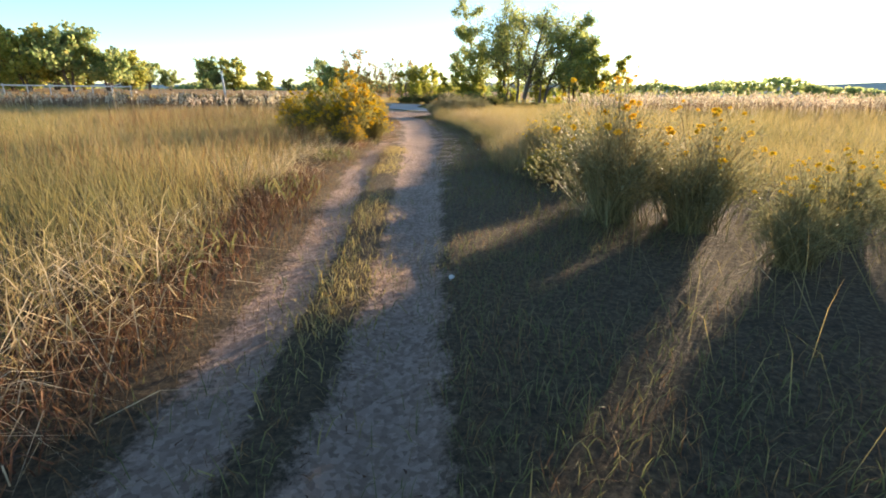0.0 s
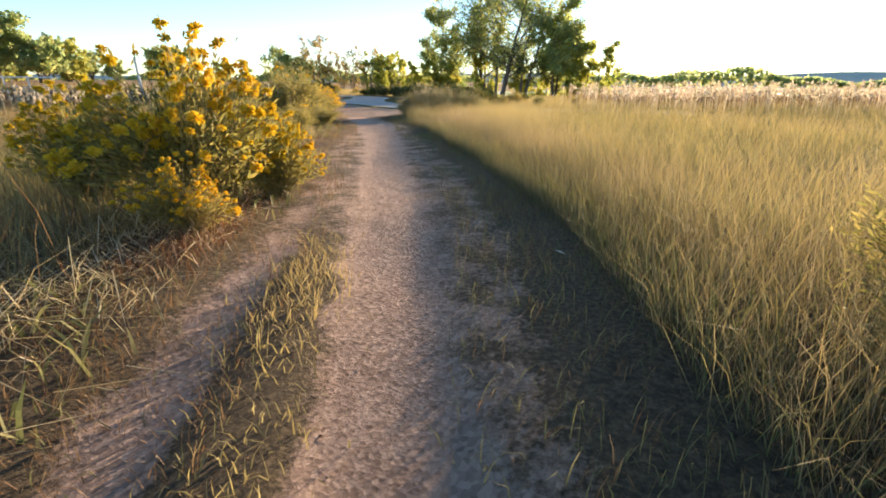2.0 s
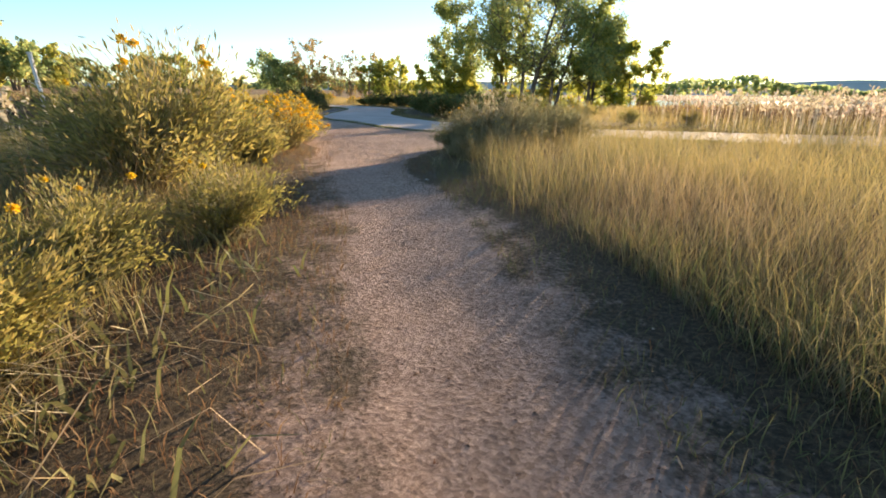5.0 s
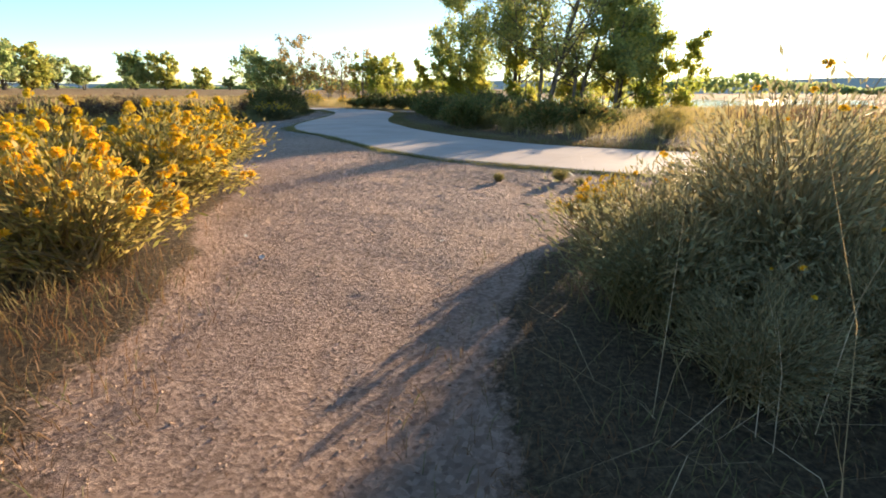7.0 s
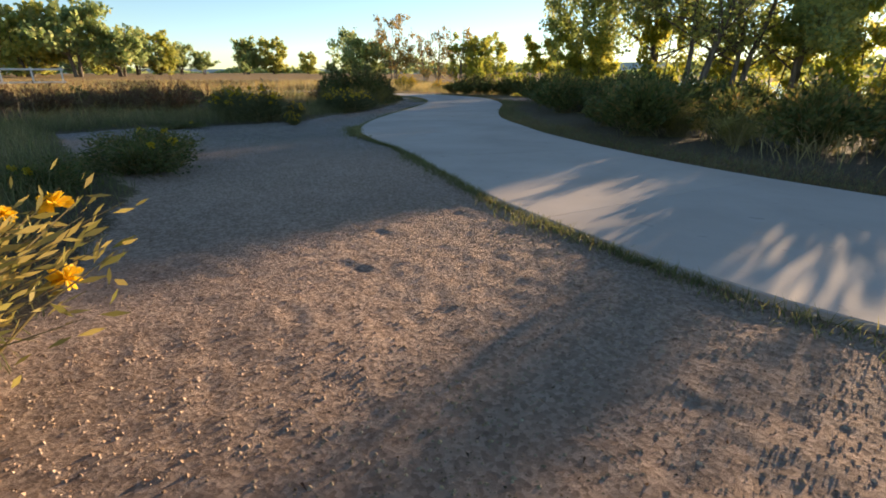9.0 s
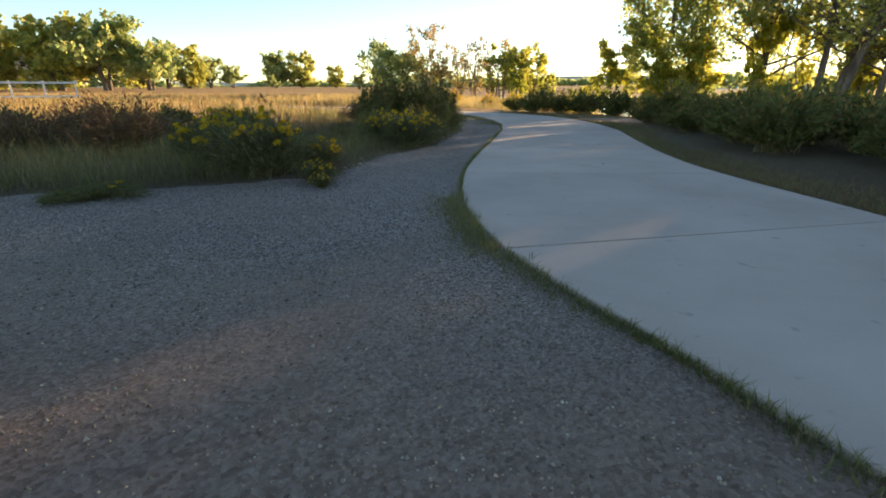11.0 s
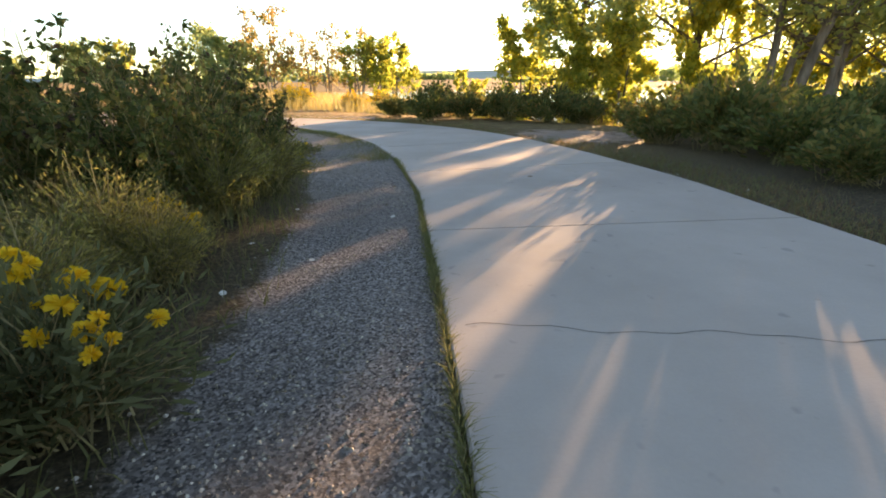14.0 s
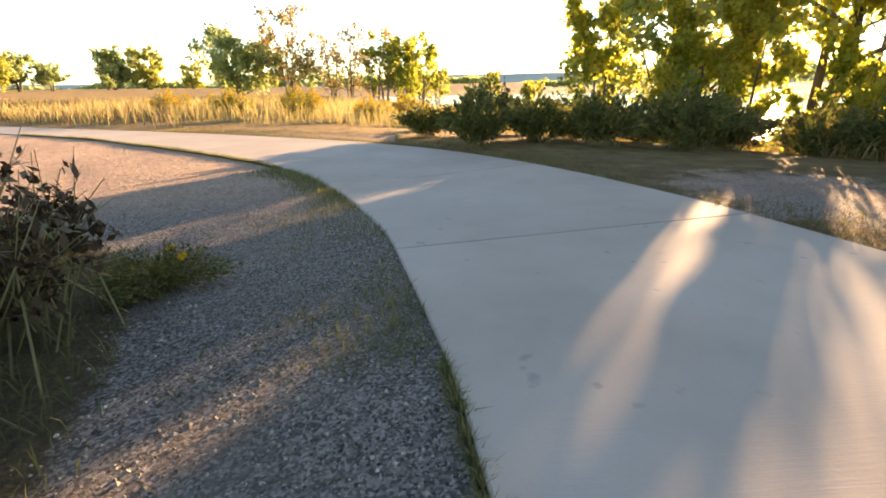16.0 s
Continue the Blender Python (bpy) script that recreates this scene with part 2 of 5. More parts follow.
def blades(rng, xy, z, height, width, lean, wind=(0.0, 0.0)):
    """Bent ribbons that taper to a tip: verts, faces and the way along each blade."""
    n = len(xy)
    a = rng.uniform(0, 2 * math.pi, n)
    side = np.stack([np.cos(a), np.sin(a), np.zeros(n)], 1) * (width / 2)[:, None]
    b = rng.uniform(0, 2 * math.pi, n)
    off = np.stack([np.cos(b) * lean + wind[0] * height, np.sin(b) * lean + wind[1] * height, np.zeros(n)], 1)
    foot = np.column_stack([xy, z])
    up = np.zeros((n, 3))
    up[:, 2] = height
    mid, tip = foot + up * 0.55 + off * 0.35, foot + up * np.clip(1 - 0.25 * (lean / np.maximum(height, 0.01)) ** 2, 0.3, 1)[:, None] + off
    v = np.stack([foot - side, foot + side, mid + side * 0.75, mid - side * 0.75, tip], 1).reshape(-1, 3)
    k = (np.arange(n) * 5)[:, None]
    q = (k + np.array([0, 1, 2, 3])).tolist()
    t = (k + np.array([3, 2, 4])).tolist()
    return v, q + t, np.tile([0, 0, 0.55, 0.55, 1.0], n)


def leaf_quads(rng, pts, size, stretch=1.6, droop=0.0, along=None):
    """A small diamond at each point, turned at random or roughly along a direction."""
    n = len(pts)
    u = rng.normal(size=(n, 3))
    if along is not None:
        u = along + 0.38 * u
    u[:, 2] -= droop
    u /= np.linalg.norm(u, axis=1)[:, None]
    w = np.cross(u, rng.normal(size=(n, 3)))
    w /= np.linalg.norm(w, axis=1)[:, None] + 1e-9
    s = (size * rng.uniform(0.6, 1.3, n))[:, None]
    u, w = u * s * stretch / 2, w * s / 2
    v = np.stack([pts - u, pts + w, pts + u, pts - w], 1).reshape(-1, 3)
    return v, (np.arange(n)[:, None] * 4 + np.arange(4)).tolist()


def tubes(lines, sides=6):
    """Tapered tubes round polylines of (points, radii)."""
    V, F, base = [], [], 0
    for pts, rad in lines:
        pts = np.asarray(pts, float)
        n = len(pts)
        d = np.gradient(pts, axis=0)
        d /= np.linalg.norm(d, axis=1)[:, None] + 1e-9
        ref = np.array([0.31, 0.95, 0.05]) if abs(d[0][2]) > 0.6 else np.array([0, 0, 1.0])
        e1 = np.cross(d, ref)
        e1 /= np.linalg.norm(e1, axis=1)[:, None] + 1e-9
        e2 = np.cross(d, e1)
        for i in range(n):
            for k in range(sides):
                g = 2 * math.pi * k / sides
                V.append(pts[i] + rad[i] * (math.cos(g) * e1[i] + math.sin(g) * e2[i]))
        for i in range(n - 1):
            for k in range(sides):
                k2 = (k + 1) % sides
                F.append((base + i * sides + k, base + i * sides + k2, base + (i + 1) * sides + k2, base + (i + 1) * sides + k))
        F.append(tuple(base + (n - 1) * sides + k for k in range(sides)))
        base += n * sides
    return np.array(V), F


# ---- the plan ----
TRACK_Y = np.array([-8, 0, 3, 6, 9, 12, 15, 18, 20, 21, 22.3, 23, 24, 25.5, 27, 29, 31, 33, 34.2, 35.5, 37.5, 39, 42, 44.5, 46, 48, 50, 53])
TRACK_L = np.array([-.8, -.8, -.9, -1.2, -1.25, -1.45, -1.65, -2.0, -2.4, -2.6, -2.6, -2.7, -3.1, -3.1, -3.9, -5.0, -7.5, -9.6, -9.0, -6.2, -6.1, -5.55, -5.45, -5.8, -6.5, -9.4, -12.5, -16.0])
TRACK_R = np.array([.1, .05, .0, .1, .45, .35, .0, -.3, -1.1, -1.2, -.85, -.45, 2.0, 2.2, .3, -1.4, -2.3, -3.2, -3.8, -4.2, -4.3, -4.3, -4.1, -4.2, -4.4, -5.2, -6.5, -9.0])
STRIP_Y, STRIP_X = [0, 3, 6, 9, 12], [-.43, -.50, -.72, -.85, -.9]
EDGE_L = np.array([(10, 22.2), (6, 23.6), (3.5, 24.7), (1.3, 25.8), (0, 26.75), (-.75, 27.3), (-1.35, 28.1), (-1.95, 29.0), (-2.5, 30.2), (-3.15, 31.6), (-4.32, 33.4), (-4.63, 34.8), (-4.75, 36.2), (-4.72, 38), (-4.6, 40.3), (-4.53, 42.5), (-4.65, 44.5), (-4.95, 46.3), (-5.4, 47.6), (-6.1, 49), (-7.2, 50.3), (-9, 52), (-12, 54.6), (-16, 57), (-22, 59.5), (-45, 65)])
EDGE_R = np.array([(11, 24.7), (7.2, 26.1), (5.2, 27.0), (3.2, 27.9), (2.1, 28.6), (1.2, 29.3), (.5, 30.2), (-.1, 31.2), (-.6, 32.3), (-1.0, 33.4), (-1.4, 34.9), (-1.7, 36.1), (-1.88, 37.2), (-1.92, 38.6), (-1.86, 40.5), (-1.75, 42.6), (-1.95, 44.9), (-2.3, 46.8), (-2.85, 48.4), (-3.5, 49.7), (-4.4, 51), (-6.0, 52.6), (-9.5, 55.0), (-14, 57.6), (-20.5, 61.2), (-44.5, 67.5)])


def resample(p, n):
    """n points along a smooth line through p."""
    d = np.concatenate([[0], np.cumsum(np.hypot(*np.diff(p, axis=0).T))])
    s = np.linspace(0, d[-1], n * 4)
    q = np.column_stack([np.interp(s, d, p[:, 0]), np.interp(s, d, p[:, 1])])
    for _ in range(30):
        q[1:-1] = 0.25 * q[:-2] + 0.5 * q[1:-1] + 0.25 * q[2:]
    return q[np.linspace(0, len(q) - 1, n).round().astype(int)]


PATH_N = 420
side_l, side_r = resample(EDGE_L, PATH_N * 2), resample(EDGE_R, PATH_N * 2)
mate = np.argmin(((side_l[:, None] - side_r[None]) ** 2).sum(-1), 1)
LINE_C = resample((side_l + side_r[mate]) / 2, PATH_N)
across = np.gradient(LINE_C, axis=0)
across = np.column_stack([-across[:, 1], across[:, 0]]) / np.hypot(*across.T)[:, None]


def reach(side, sign):
    d = np.sqrt(((LINE_C[:, None] - side[None]) ** 2).sum(-1).min(1))
    for _ in range(12):
        d[1:-1] = 0.25 * d[:-2] + 0.5 * d[1:-1] + 0.25 * d[2:]
    return LINE_C + sign * across * d[:, None]


LINE_L, LINE_R = reach(side_l, 1), reach(side_r, -1)


def near_path(x, y):
    """Distance to the middle line of the concrete, and its half width there."""
    d2 = np.full(np.shape(x), 1e9)
    hw = np.zeros(np.shape(x))
    for c, l, r in zip(LINE_C[::4], LINE_L[::4], LINE_R[::4]):
        e = (x - c[0]) ** 2 + (y - c[1]) ** 2
        k = e < d2
        d2 = np.where(k, e, d2)
        hw = np.where(k, np.hypot(*(l - r)) / 2, hw)
    return np.sqrt(d2), hw


def soft(v, a, b):
    t = np.clip((v - a) / (b - a), 0, 1)
    return t * t * (3 - 2 * t)


def wave(x, y, s, k=0.0):
    """Smooth made-up unevenness, about -1 to 1."""
    return (np.sin(x * s + 1.7 * np.sin(y * s * 0.7 + k)) + np.sin(y * s * 1.3 + 1.3 * np.sin(x * s * 0.9 + 2 * k) + k) + np.sin((x + y) * s * 0.53 + k * 3)) / 3


SHORE = np.array([(150, 90), (70, 80), (35, 69), (20, 62.5), (14, 60), (9, 58.2), (6.2, 57.6), (4.4, 59.5), (3.2, 66), (1, 80), (-3, 100), (-7, 118), (-22, 135), (-60, 150), (-75, 175), (-40, 200), (0, 215), (50, 185), (75, 150), (95, 130), (150, 118)], float)


def in_lake(x, y):
    """Signed distance to the shore, positive in the water."""
    inside = np.zeros(np.shape(x), bool)
    d = np.full(np.shape(x), 1e9)
    for (ax, ay), (bx, by) in zip(SHORE, np.roll(SHORE, -1, 0)):
        cross = ((ay > y) != (by > y)) & (x < (bx - ax) * (y - ay) / (by - ay + 1e-9) + ax)
        inside ^= cross
        t = np.clip(((x - ax) * (bx - ax) + (y - ay) * (by - ay)) / ((bx - ax) ** 2 + (by - ay) ** 2), 0, 1)
        d = np.minimum(d, np.hypot(x - ax - t * (bx - ax), y - ay - t * (by - ay)))
    return np.where(inside, d, -d)


def bare_mask(x, y):
    """1 on the bare track and gravel, 0 in the vegetation."""
    l, r = np.interp(y, TRACK_Y, TRACK_L), np.interp(y, TRACK_Y, TRACK_R)
    m = soft(x, l - 0.25, l + 0.2) * (1 - soft(x, r - 0.2, r + 0.25))
    m = m * (1 - soft(y, 52, 54))
    # the trodden core stays clean; the sides are strewn with litter
    core_x = np.interp(y, [0, 3, 6, 9, 12, 15, 18, 20, 22], [-.2, -.22, -.3, -.42, -.6, -.8, -1.1, -1.5, -1.7])
    core = np.exp(-((x - core_x) / np.interp(y, [0, 12, 18, 22], [.24, .26, .38, .7])) ** 4)
    rut = np.exp(-((x - np.interp(y, [0, 3, 6, 9], [-.68, -.82, -1.12, -1.22])) / 0.19) ** 4) * (1 - soft(y, 7, 11))
    m = m * (0.47 + 0.53 * np.maximum(np.maximum(core, 0.85 * rut), soft(y, 20, 23)))
    # strip of grass between the wheel ruts at the start
    mid = np.interp(y, STRIP_Y, STRIP_X)
    strip = np.exp(-((x - mid) / 0.15) ** 2) * (1 - soft(y, 6.5, 10)) * soft(y, -1, 2) * 0.7
    m = m - strip
    # sandy crossing beyond the bend, and worn ground on the far side of the concrete
    m = np.maximum(m, soft(x, -20, -17) * (1 - soft(np.abs(y - (52.6 - (x + 8) * 0.45)), 1.5, 2.6)) * (x < -5))
    worn = np.exp(-(((x + 1.2) / 1.3) ** 2 + ((y - 47.0) / 1.5) ** 2))
    return np.clip(np.maximum(m, worn * 0.9), 0, 1)


def gravel_mask(x, y):
    return soft(y, 30.5, 33.5) * (1 - soft(y, 46.3, 48)) * (x < -1)


def cells(x, y, size, k):
    """Value noise on a grid of the given cell size, -1 to 1."""
    u, w = x / size, y / size
    i, j = np.floor(u), np.floor(w)
    fu, fw = u - i, w - j
    fu, fw = fu * fu * (3 - 2 * fu), fw * fw * (3 - 2 * fw)

    def v(a, c):
        h = np.sin(a * 127.1 + c * 311.7 + k * 74.7) * 43758.5453
        return 2 * (h - np.floor(h)) - 1
    return (v(i, j) * (1 - fu) + v(i + 1, j) * fu) * (1 - fw) + (v(i, j + 1) * (1 - fu) + v(i + 1, j + 1) * fu) * fw


PRINTS = [(-3.3 + 0.21 * (i % 2) + 0.36 * ((i * 37) % 11) / 11 + 0.12 * i, 25.9 + 0.55 * i, 20 + (i * 53) % 40) for i in range(6)]


def trodden(x, y):
    """Clods, tyre lines and boot prints pressed into the bare dirt."""
    open_dirt = soft(y, 19, 22) * (1 - soft(y, 30.5, 33)) * (1 - soft(np.abs(x + 2), 5, 6))
    clod = cells(x, y, 0.21, 1) * 0.14 + cells(x * 0.8 + y * 0.6, y * 0.8 - x * 0.6, 0.115, 2) * 0.32
    clod = clod + 0.6 * cells(x * 0.6 - y * 0.8, y * 0.6 + x * 0.8, 0.062, 4)
    patch = 0.65 + 0.35 * soft(cells(x, y, 1.1, 3) + 0.35 * (x + 2.2), -0.5, 0.7)
    z = (0.0032 + 0.0065 * soft(y, 22.5, 25)) * clod * patch * open_dirt
    # tyre lines that swing from the track towards the concrete
    for off in (-0.9, -0.15, 0.25, 1.0):
        line = x - (-1.55 + off + 0.055 * (y - 22) ** 2 * (0.4 + 0.3 * off))
        z = z - 0.0045 * np.exp(-(line / 0.10) ** 4) * open_dirt * (0.6 + 0.4 * np.sin(y * 44 + 6 * np.abs(line) * 8)) * (1 - soft(y, 25.5, 28))
    for px, py, turn in PRINTS:
        near = (np.abs(x - px) < 0.3) & (np.abs(y - py) < 0.3)
        if np.any(near):
            c, sn = math.cos(radians(turn)), math.sin(radians(turn))
            u, w = (x - px) * c + (y - py) * sn, (y - py) * c - (x - px) * sn
            r2 = (u / 0.052) ** 2 + (w / 0.14) ** 2
            z = z + np.where(near, -0.006 * np.exp(-r2 ** 2) + 0.003 * np.exp(-((r2 - 1.7) / 0.7) ** 2), 0.0)
    # litter-strewn track before the opening
    return z + 0.006 * clod * (1 - open_dirt) * (1 - soft(y, 20, 23))


def height(x, y):
    z = 0.012 * wave(x, y, 2.1) + 0.006 * wave(x, y, 6.3, 1.0)
    b = bare_mask(x, y)
    ruts = -0.03 * np.exp(-((x + 0.18) / 0.2) ** 2) * (1 - soft(y, 8, 14))
    z = z + (1 - b) * (0.03 + 0.04 * wave(x, y, 0.8, 2.0) * soft(np.abs(x + 1), 1.5, 4)) + ruts
    z = z + b * trodden(x, y)
    far = soft(np.hypot(x + 2, y - 25), 60, 240)
    z = z + far * (2.2 + 0.8 * wave(x, y, 0.02)) * (x < 40)
    lake = in_lake(x, y)
    pd, hw = near_path(x, y)
    z = np.where(lake > -16, z - 1.5 * soft(lake, -16, 6) * soft(pd - hw, 0.8, 9), z)
    z = z - 1.05 * np.exp(-((x + 9.2) / 1.5) ** 4 - ((y - 41.2) / 2.9) ** 4)
    z = np.where(pd < hw + 0.3, np.minimum(z, 0.02), z)
    return np.where(pd < hw - 0.25, -0.05, z)


# ---- ground ----
def axis(fine_a, fine_b, step, lo, hi):
    mids = np.arange(fine_a, fine_b + step / 2, step)
    out_hi = fine_b + np.cumsum(np.geomspace(step, (hi - fine_b) / 6, 40))
    out_lo = fine_a - np.cumsum(np.geomspace(step, (fine_a - lo) / 6, 40))
    return np.concatenate([out_lo[::-1], mids, out_hi])


def finer(a, lo, hi, step):
    """The axis a with smaller steps between lo and hi."""
    return np.concatenate([a[a < lo - step / 2], np.arange(lo, hi, step), a[a > hi - step / 2]])


gx = finer(axis(-12, 5, 0.11, -700, 700), -4.6, 1.4, 0.03)
gy = finer(axis(-1, 56, 0.14, -200, 1100), 22.0, 30.0, 0.03)
GX, GY = np.meshgrid(gx, gy)
gz = height(GX, GY)
ny, nx = GX.shape
idx = np.arange(nx * ny).reshape(ny, nx)
quads = np.stack([idx[:-1, :-1], idx[:-1, 1:], idx[1:, 1:], idx[1:, :-1]], -1).reshape(-1, 4)
meadow = soft(np.hypot(GX + 2, GY - 20), 22, 34)
ground = mesh_object("ground", np.stack([GX, GY, gz], -1).reshape(-1, 3), quads, GROUND, smooth=True,
                     attrs=(("bare", bare_mask(GX, GY).ravel()), ("gravel", gravel_mask(GX, GY).ravel()), ("meadow", meadow.ravel())))
tagged(ground, "sandy reddish dirt track and grey gravel between dry meadows", "ground", kind="structure")

# ---- lake ----
lake_pts = resample(np.vstack([SHORE, SHORE[:1]]), 160)[:-1]
mid_lake = np.array([40.0, 115.0])
out = lake_pts + (lake_pts - mid_lake) / np.hypot(*(lake_pts - mid_lake).T)[:, None] * 2.5
water = mesh_object("lake", np.column_stack([out, np.full(len(out), -0.7)]), [tuple(range(len(out)))[::1]], WATER)
tagged(water, "calm lake water glittering under the low sun", "water", kind="structure")

# ---- concrete path, slab by slab ----
concrete_path = empty("pavement")
tagged(concrete_path, "pale broom-finished concrete path in separate slabs", "pavement", kind="structure")
cl = np.concatenate([[0], np.cumsum(np.hypot(*np.diff(LINE_C, axis=0).T))])
at_joint = np.interp(36.17, LINE_C[:, 1], cl)
first = at_joint % 2.5
joints = [0.0] + list(np.arange(first, cl[-1], 2.5)) + [cl[-1]]


def slab(a, b):
    gap = 0.009 if np.interp(a, cl, LINE_C[:, 1]) > 31 else 0.0012
    s = np.linspace(a + gap, b - gap, 7)
    l = np.column_stack([np.interp(s, cl, LINE_L[:, k]) for k in (0, 1)])
    r = np.column_stack([np.interp(s, cl, LINE_R[:, k]) for k in (0, 1)])
    top, bev = 0.032, 0.008
    rows = []
    for p, q in zip(l, r):
        w = (q - p) / np.hypot(*(q - p))
        rows.append([(*p, -0.1), (*p, top - bev), (*(p + w * bev), top), (*(q - w * bev), top), (*q, top - bev), (*q, -0.1)])
    v = np.array(rows).reshape(-1, 3)
    f = [(i * 6 + k, i * 6 + k + 1, i * 6 + 7 + k, i * 6 + 6 + k) for i in range(6) for k in range(5)]
    f += [tuple(range(5, -1, -1)), tuple(range(36, 42))]
    return v, f


for a, b in zip(joints[:-1], joints[1:]):
    if b - a > 0.3:
        mesh_object("slab", *slab(a, b), CONCRETE, concrete_path)

# ---- grasses, reeds and litter: what nobody could count ----
def scatter(rng, x0, x1, y0, y1, n, keep):
    p = np.column_stack([rng.uniform(x0, x1, n), rng.uniform(y0, y1, n)])
    return p[rng.uniform(size=n) < keep(p[:, 0], p[:, 1])]


def outside(x, y, margin=0.0):
    """1 clear of the concrete and the lake."""
    pd, hw = near_path(x, y)
    return (pd > hw + margin) & (in_lake(x, y) < 0)


def grass(name, label, material, seed, p, tall, wide, lean, wind=(0.0, 0.0), vary=0.3, ease=None):
    rng = np.random.default_rng(seed)
    x, y = p[:, 0], p[:, 1]
    h = tall * (1 + vary * rng.normal(size=len(p))) * (1 + 0.22 * wave(x, y, 1.4, 0.5) + 0.14 * wave(x, y, 4.1, 1.5))
    h = np.clip(h, tall * 0.3, tall * 1.5)
    if ease is not None:
        h = h * ease
    dist = np.hypot(x + 1.5 * soft(y, 0, 20) + 3 * soft(y, 25, 35), 0)
    w = wide * (1 + 0.09 * np.clip(dist - 3, 0, 40)) * rng.uniform(0.6, 1.3, len(p))
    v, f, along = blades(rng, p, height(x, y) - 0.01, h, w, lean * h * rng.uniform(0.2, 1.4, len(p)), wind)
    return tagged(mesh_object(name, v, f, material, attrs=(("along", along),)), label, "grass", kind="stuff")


def edge_l(y):
    return np.interp(y, TRACK_Y, TRACK_L)


def edge_r(y):
    return np.interp(y, TRACK_Y, TRACK_R)


rng = np.random.default_rng(11)


def left_meadow(x, y):
    d = edge_l(y) - np.interp(y, [0, 7, 11, 20], [0.72, 0.72, 0.5, 0.35]) - 0.3 * wave(x * 0, y, 1.1, 3) - x
    return (d > 0) * np.where(d < 3, 1.0, np.where(d < 8, 0.5, 0.2)) * (1 - soft(y, 22, 26) * soft(x, -11, -8))


def right_meadow(x, y):
    d = x - (edge_r(y) + np.interp(y, [0, 2, 5, 7, 12, 18, 21, 26], [0.95, 0.95, 0.8, 0.5, 0.25, 0.22, 0.45, 0.5])) - 0.12 * wave(x * 0, y, 2.3, 1)
    return (d > 0) * np.where(d < 3, 1.0, np.where(d < 8, 0.5, 0.2)) * outside(x, y, 0.5) * (1 - 0.93 * (1 - soft(x, 2.6, 3.4)) * (1 - soft(y, 4.5, 6.5))) * (1 - 0.85 * soft(y, 17.2, 18.2) * (1 - soft(x - edge_r(y), 2.0, 2.8)))


pl = scatter(rng, -26, -1.2, -0.5, 27, 420000, left_meadow)
el = 0.4 + 0.6 * soft(edge_l(pl[:, 1]) - 0.55 - pl[:, 0], 0, 0.9)
k = rng.uniform(size=len(pl)) < 0.62 + 0.25 * wave(pl[:, 0], pl[:, 1], 0.7)
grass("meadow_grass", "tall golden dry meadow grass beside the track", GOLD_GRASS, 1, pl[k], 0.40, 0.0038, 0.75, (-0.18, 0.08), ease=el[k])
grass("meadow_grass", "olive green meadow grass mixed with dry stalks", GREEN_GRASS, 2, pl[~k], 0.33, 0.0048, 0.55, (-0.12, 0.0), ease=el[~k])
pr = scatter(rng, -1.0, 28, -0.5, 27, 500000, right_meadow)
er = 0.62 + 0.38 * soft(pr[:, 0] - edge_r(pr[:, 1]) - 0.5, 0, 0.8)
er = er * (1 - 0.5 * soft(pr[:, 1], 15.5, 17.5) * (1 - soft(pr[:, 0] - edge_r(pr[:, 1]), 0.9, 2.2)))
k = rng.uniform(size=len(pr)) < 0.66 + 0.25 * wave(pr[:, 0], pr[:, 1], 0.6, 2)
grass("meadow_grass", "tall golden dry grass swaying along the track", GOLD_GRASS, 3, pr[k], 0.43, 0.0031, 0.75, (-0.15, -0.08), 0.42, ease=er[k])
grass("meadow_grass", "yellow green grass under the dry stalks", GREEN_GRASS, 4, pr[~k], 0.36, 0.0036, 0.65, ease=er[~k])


def fine_side(x, y):
    d = x - edge_r(y) - np.interp(y, [5, 7, 12, 18], [0.75, 0.45, 0.22, 0.22])
    return (d > 0) * np.exp(-(d / 1.5) ** 2) * soft(y, 5, 7) * (1 - soft(y, 17.5, 19))


pt = scatter(rng, -1, 4, 5, 19, 85000, fine_side)
ft = 0.45 + 0.55 * soft(pt[:, 0] - edge_r(pt[:, 1]) - 0.3, 0, 0.8)
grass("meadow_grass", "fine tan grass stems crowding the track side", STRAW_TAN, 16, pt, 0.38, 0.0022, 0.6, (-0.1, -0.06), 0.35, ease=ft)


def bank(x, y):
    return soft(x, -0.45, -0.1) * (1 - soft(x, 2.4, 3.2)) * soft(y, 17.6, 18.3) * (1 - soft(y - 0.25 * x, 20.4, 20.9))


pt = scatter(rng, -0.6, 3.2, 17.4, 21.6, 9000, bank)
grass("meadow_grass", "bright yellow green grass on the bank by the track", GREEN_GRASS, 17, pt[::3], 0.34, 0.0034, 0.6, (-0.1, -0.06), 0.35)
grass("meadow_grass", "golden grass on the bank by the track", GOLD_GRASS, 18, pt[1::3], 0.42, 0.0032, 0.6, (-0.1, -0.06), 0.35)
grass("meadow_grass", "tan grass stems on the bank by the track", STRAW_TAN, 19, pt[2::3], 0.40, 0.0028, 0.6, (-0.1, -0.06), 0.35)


def verge(x, y):
    d = np.maximum(edge_l(y) - x, x - edge_r(y))
    b = bare_mask(x, y)
    return (d > -0.4) * (d < 1.5) * np.clip(1.15 - b, 0, 1) * outside(x, y, 0.05) * np.clip(0.65 + 0.5 * wave(x, y, 2.7, 4), 0, 1)


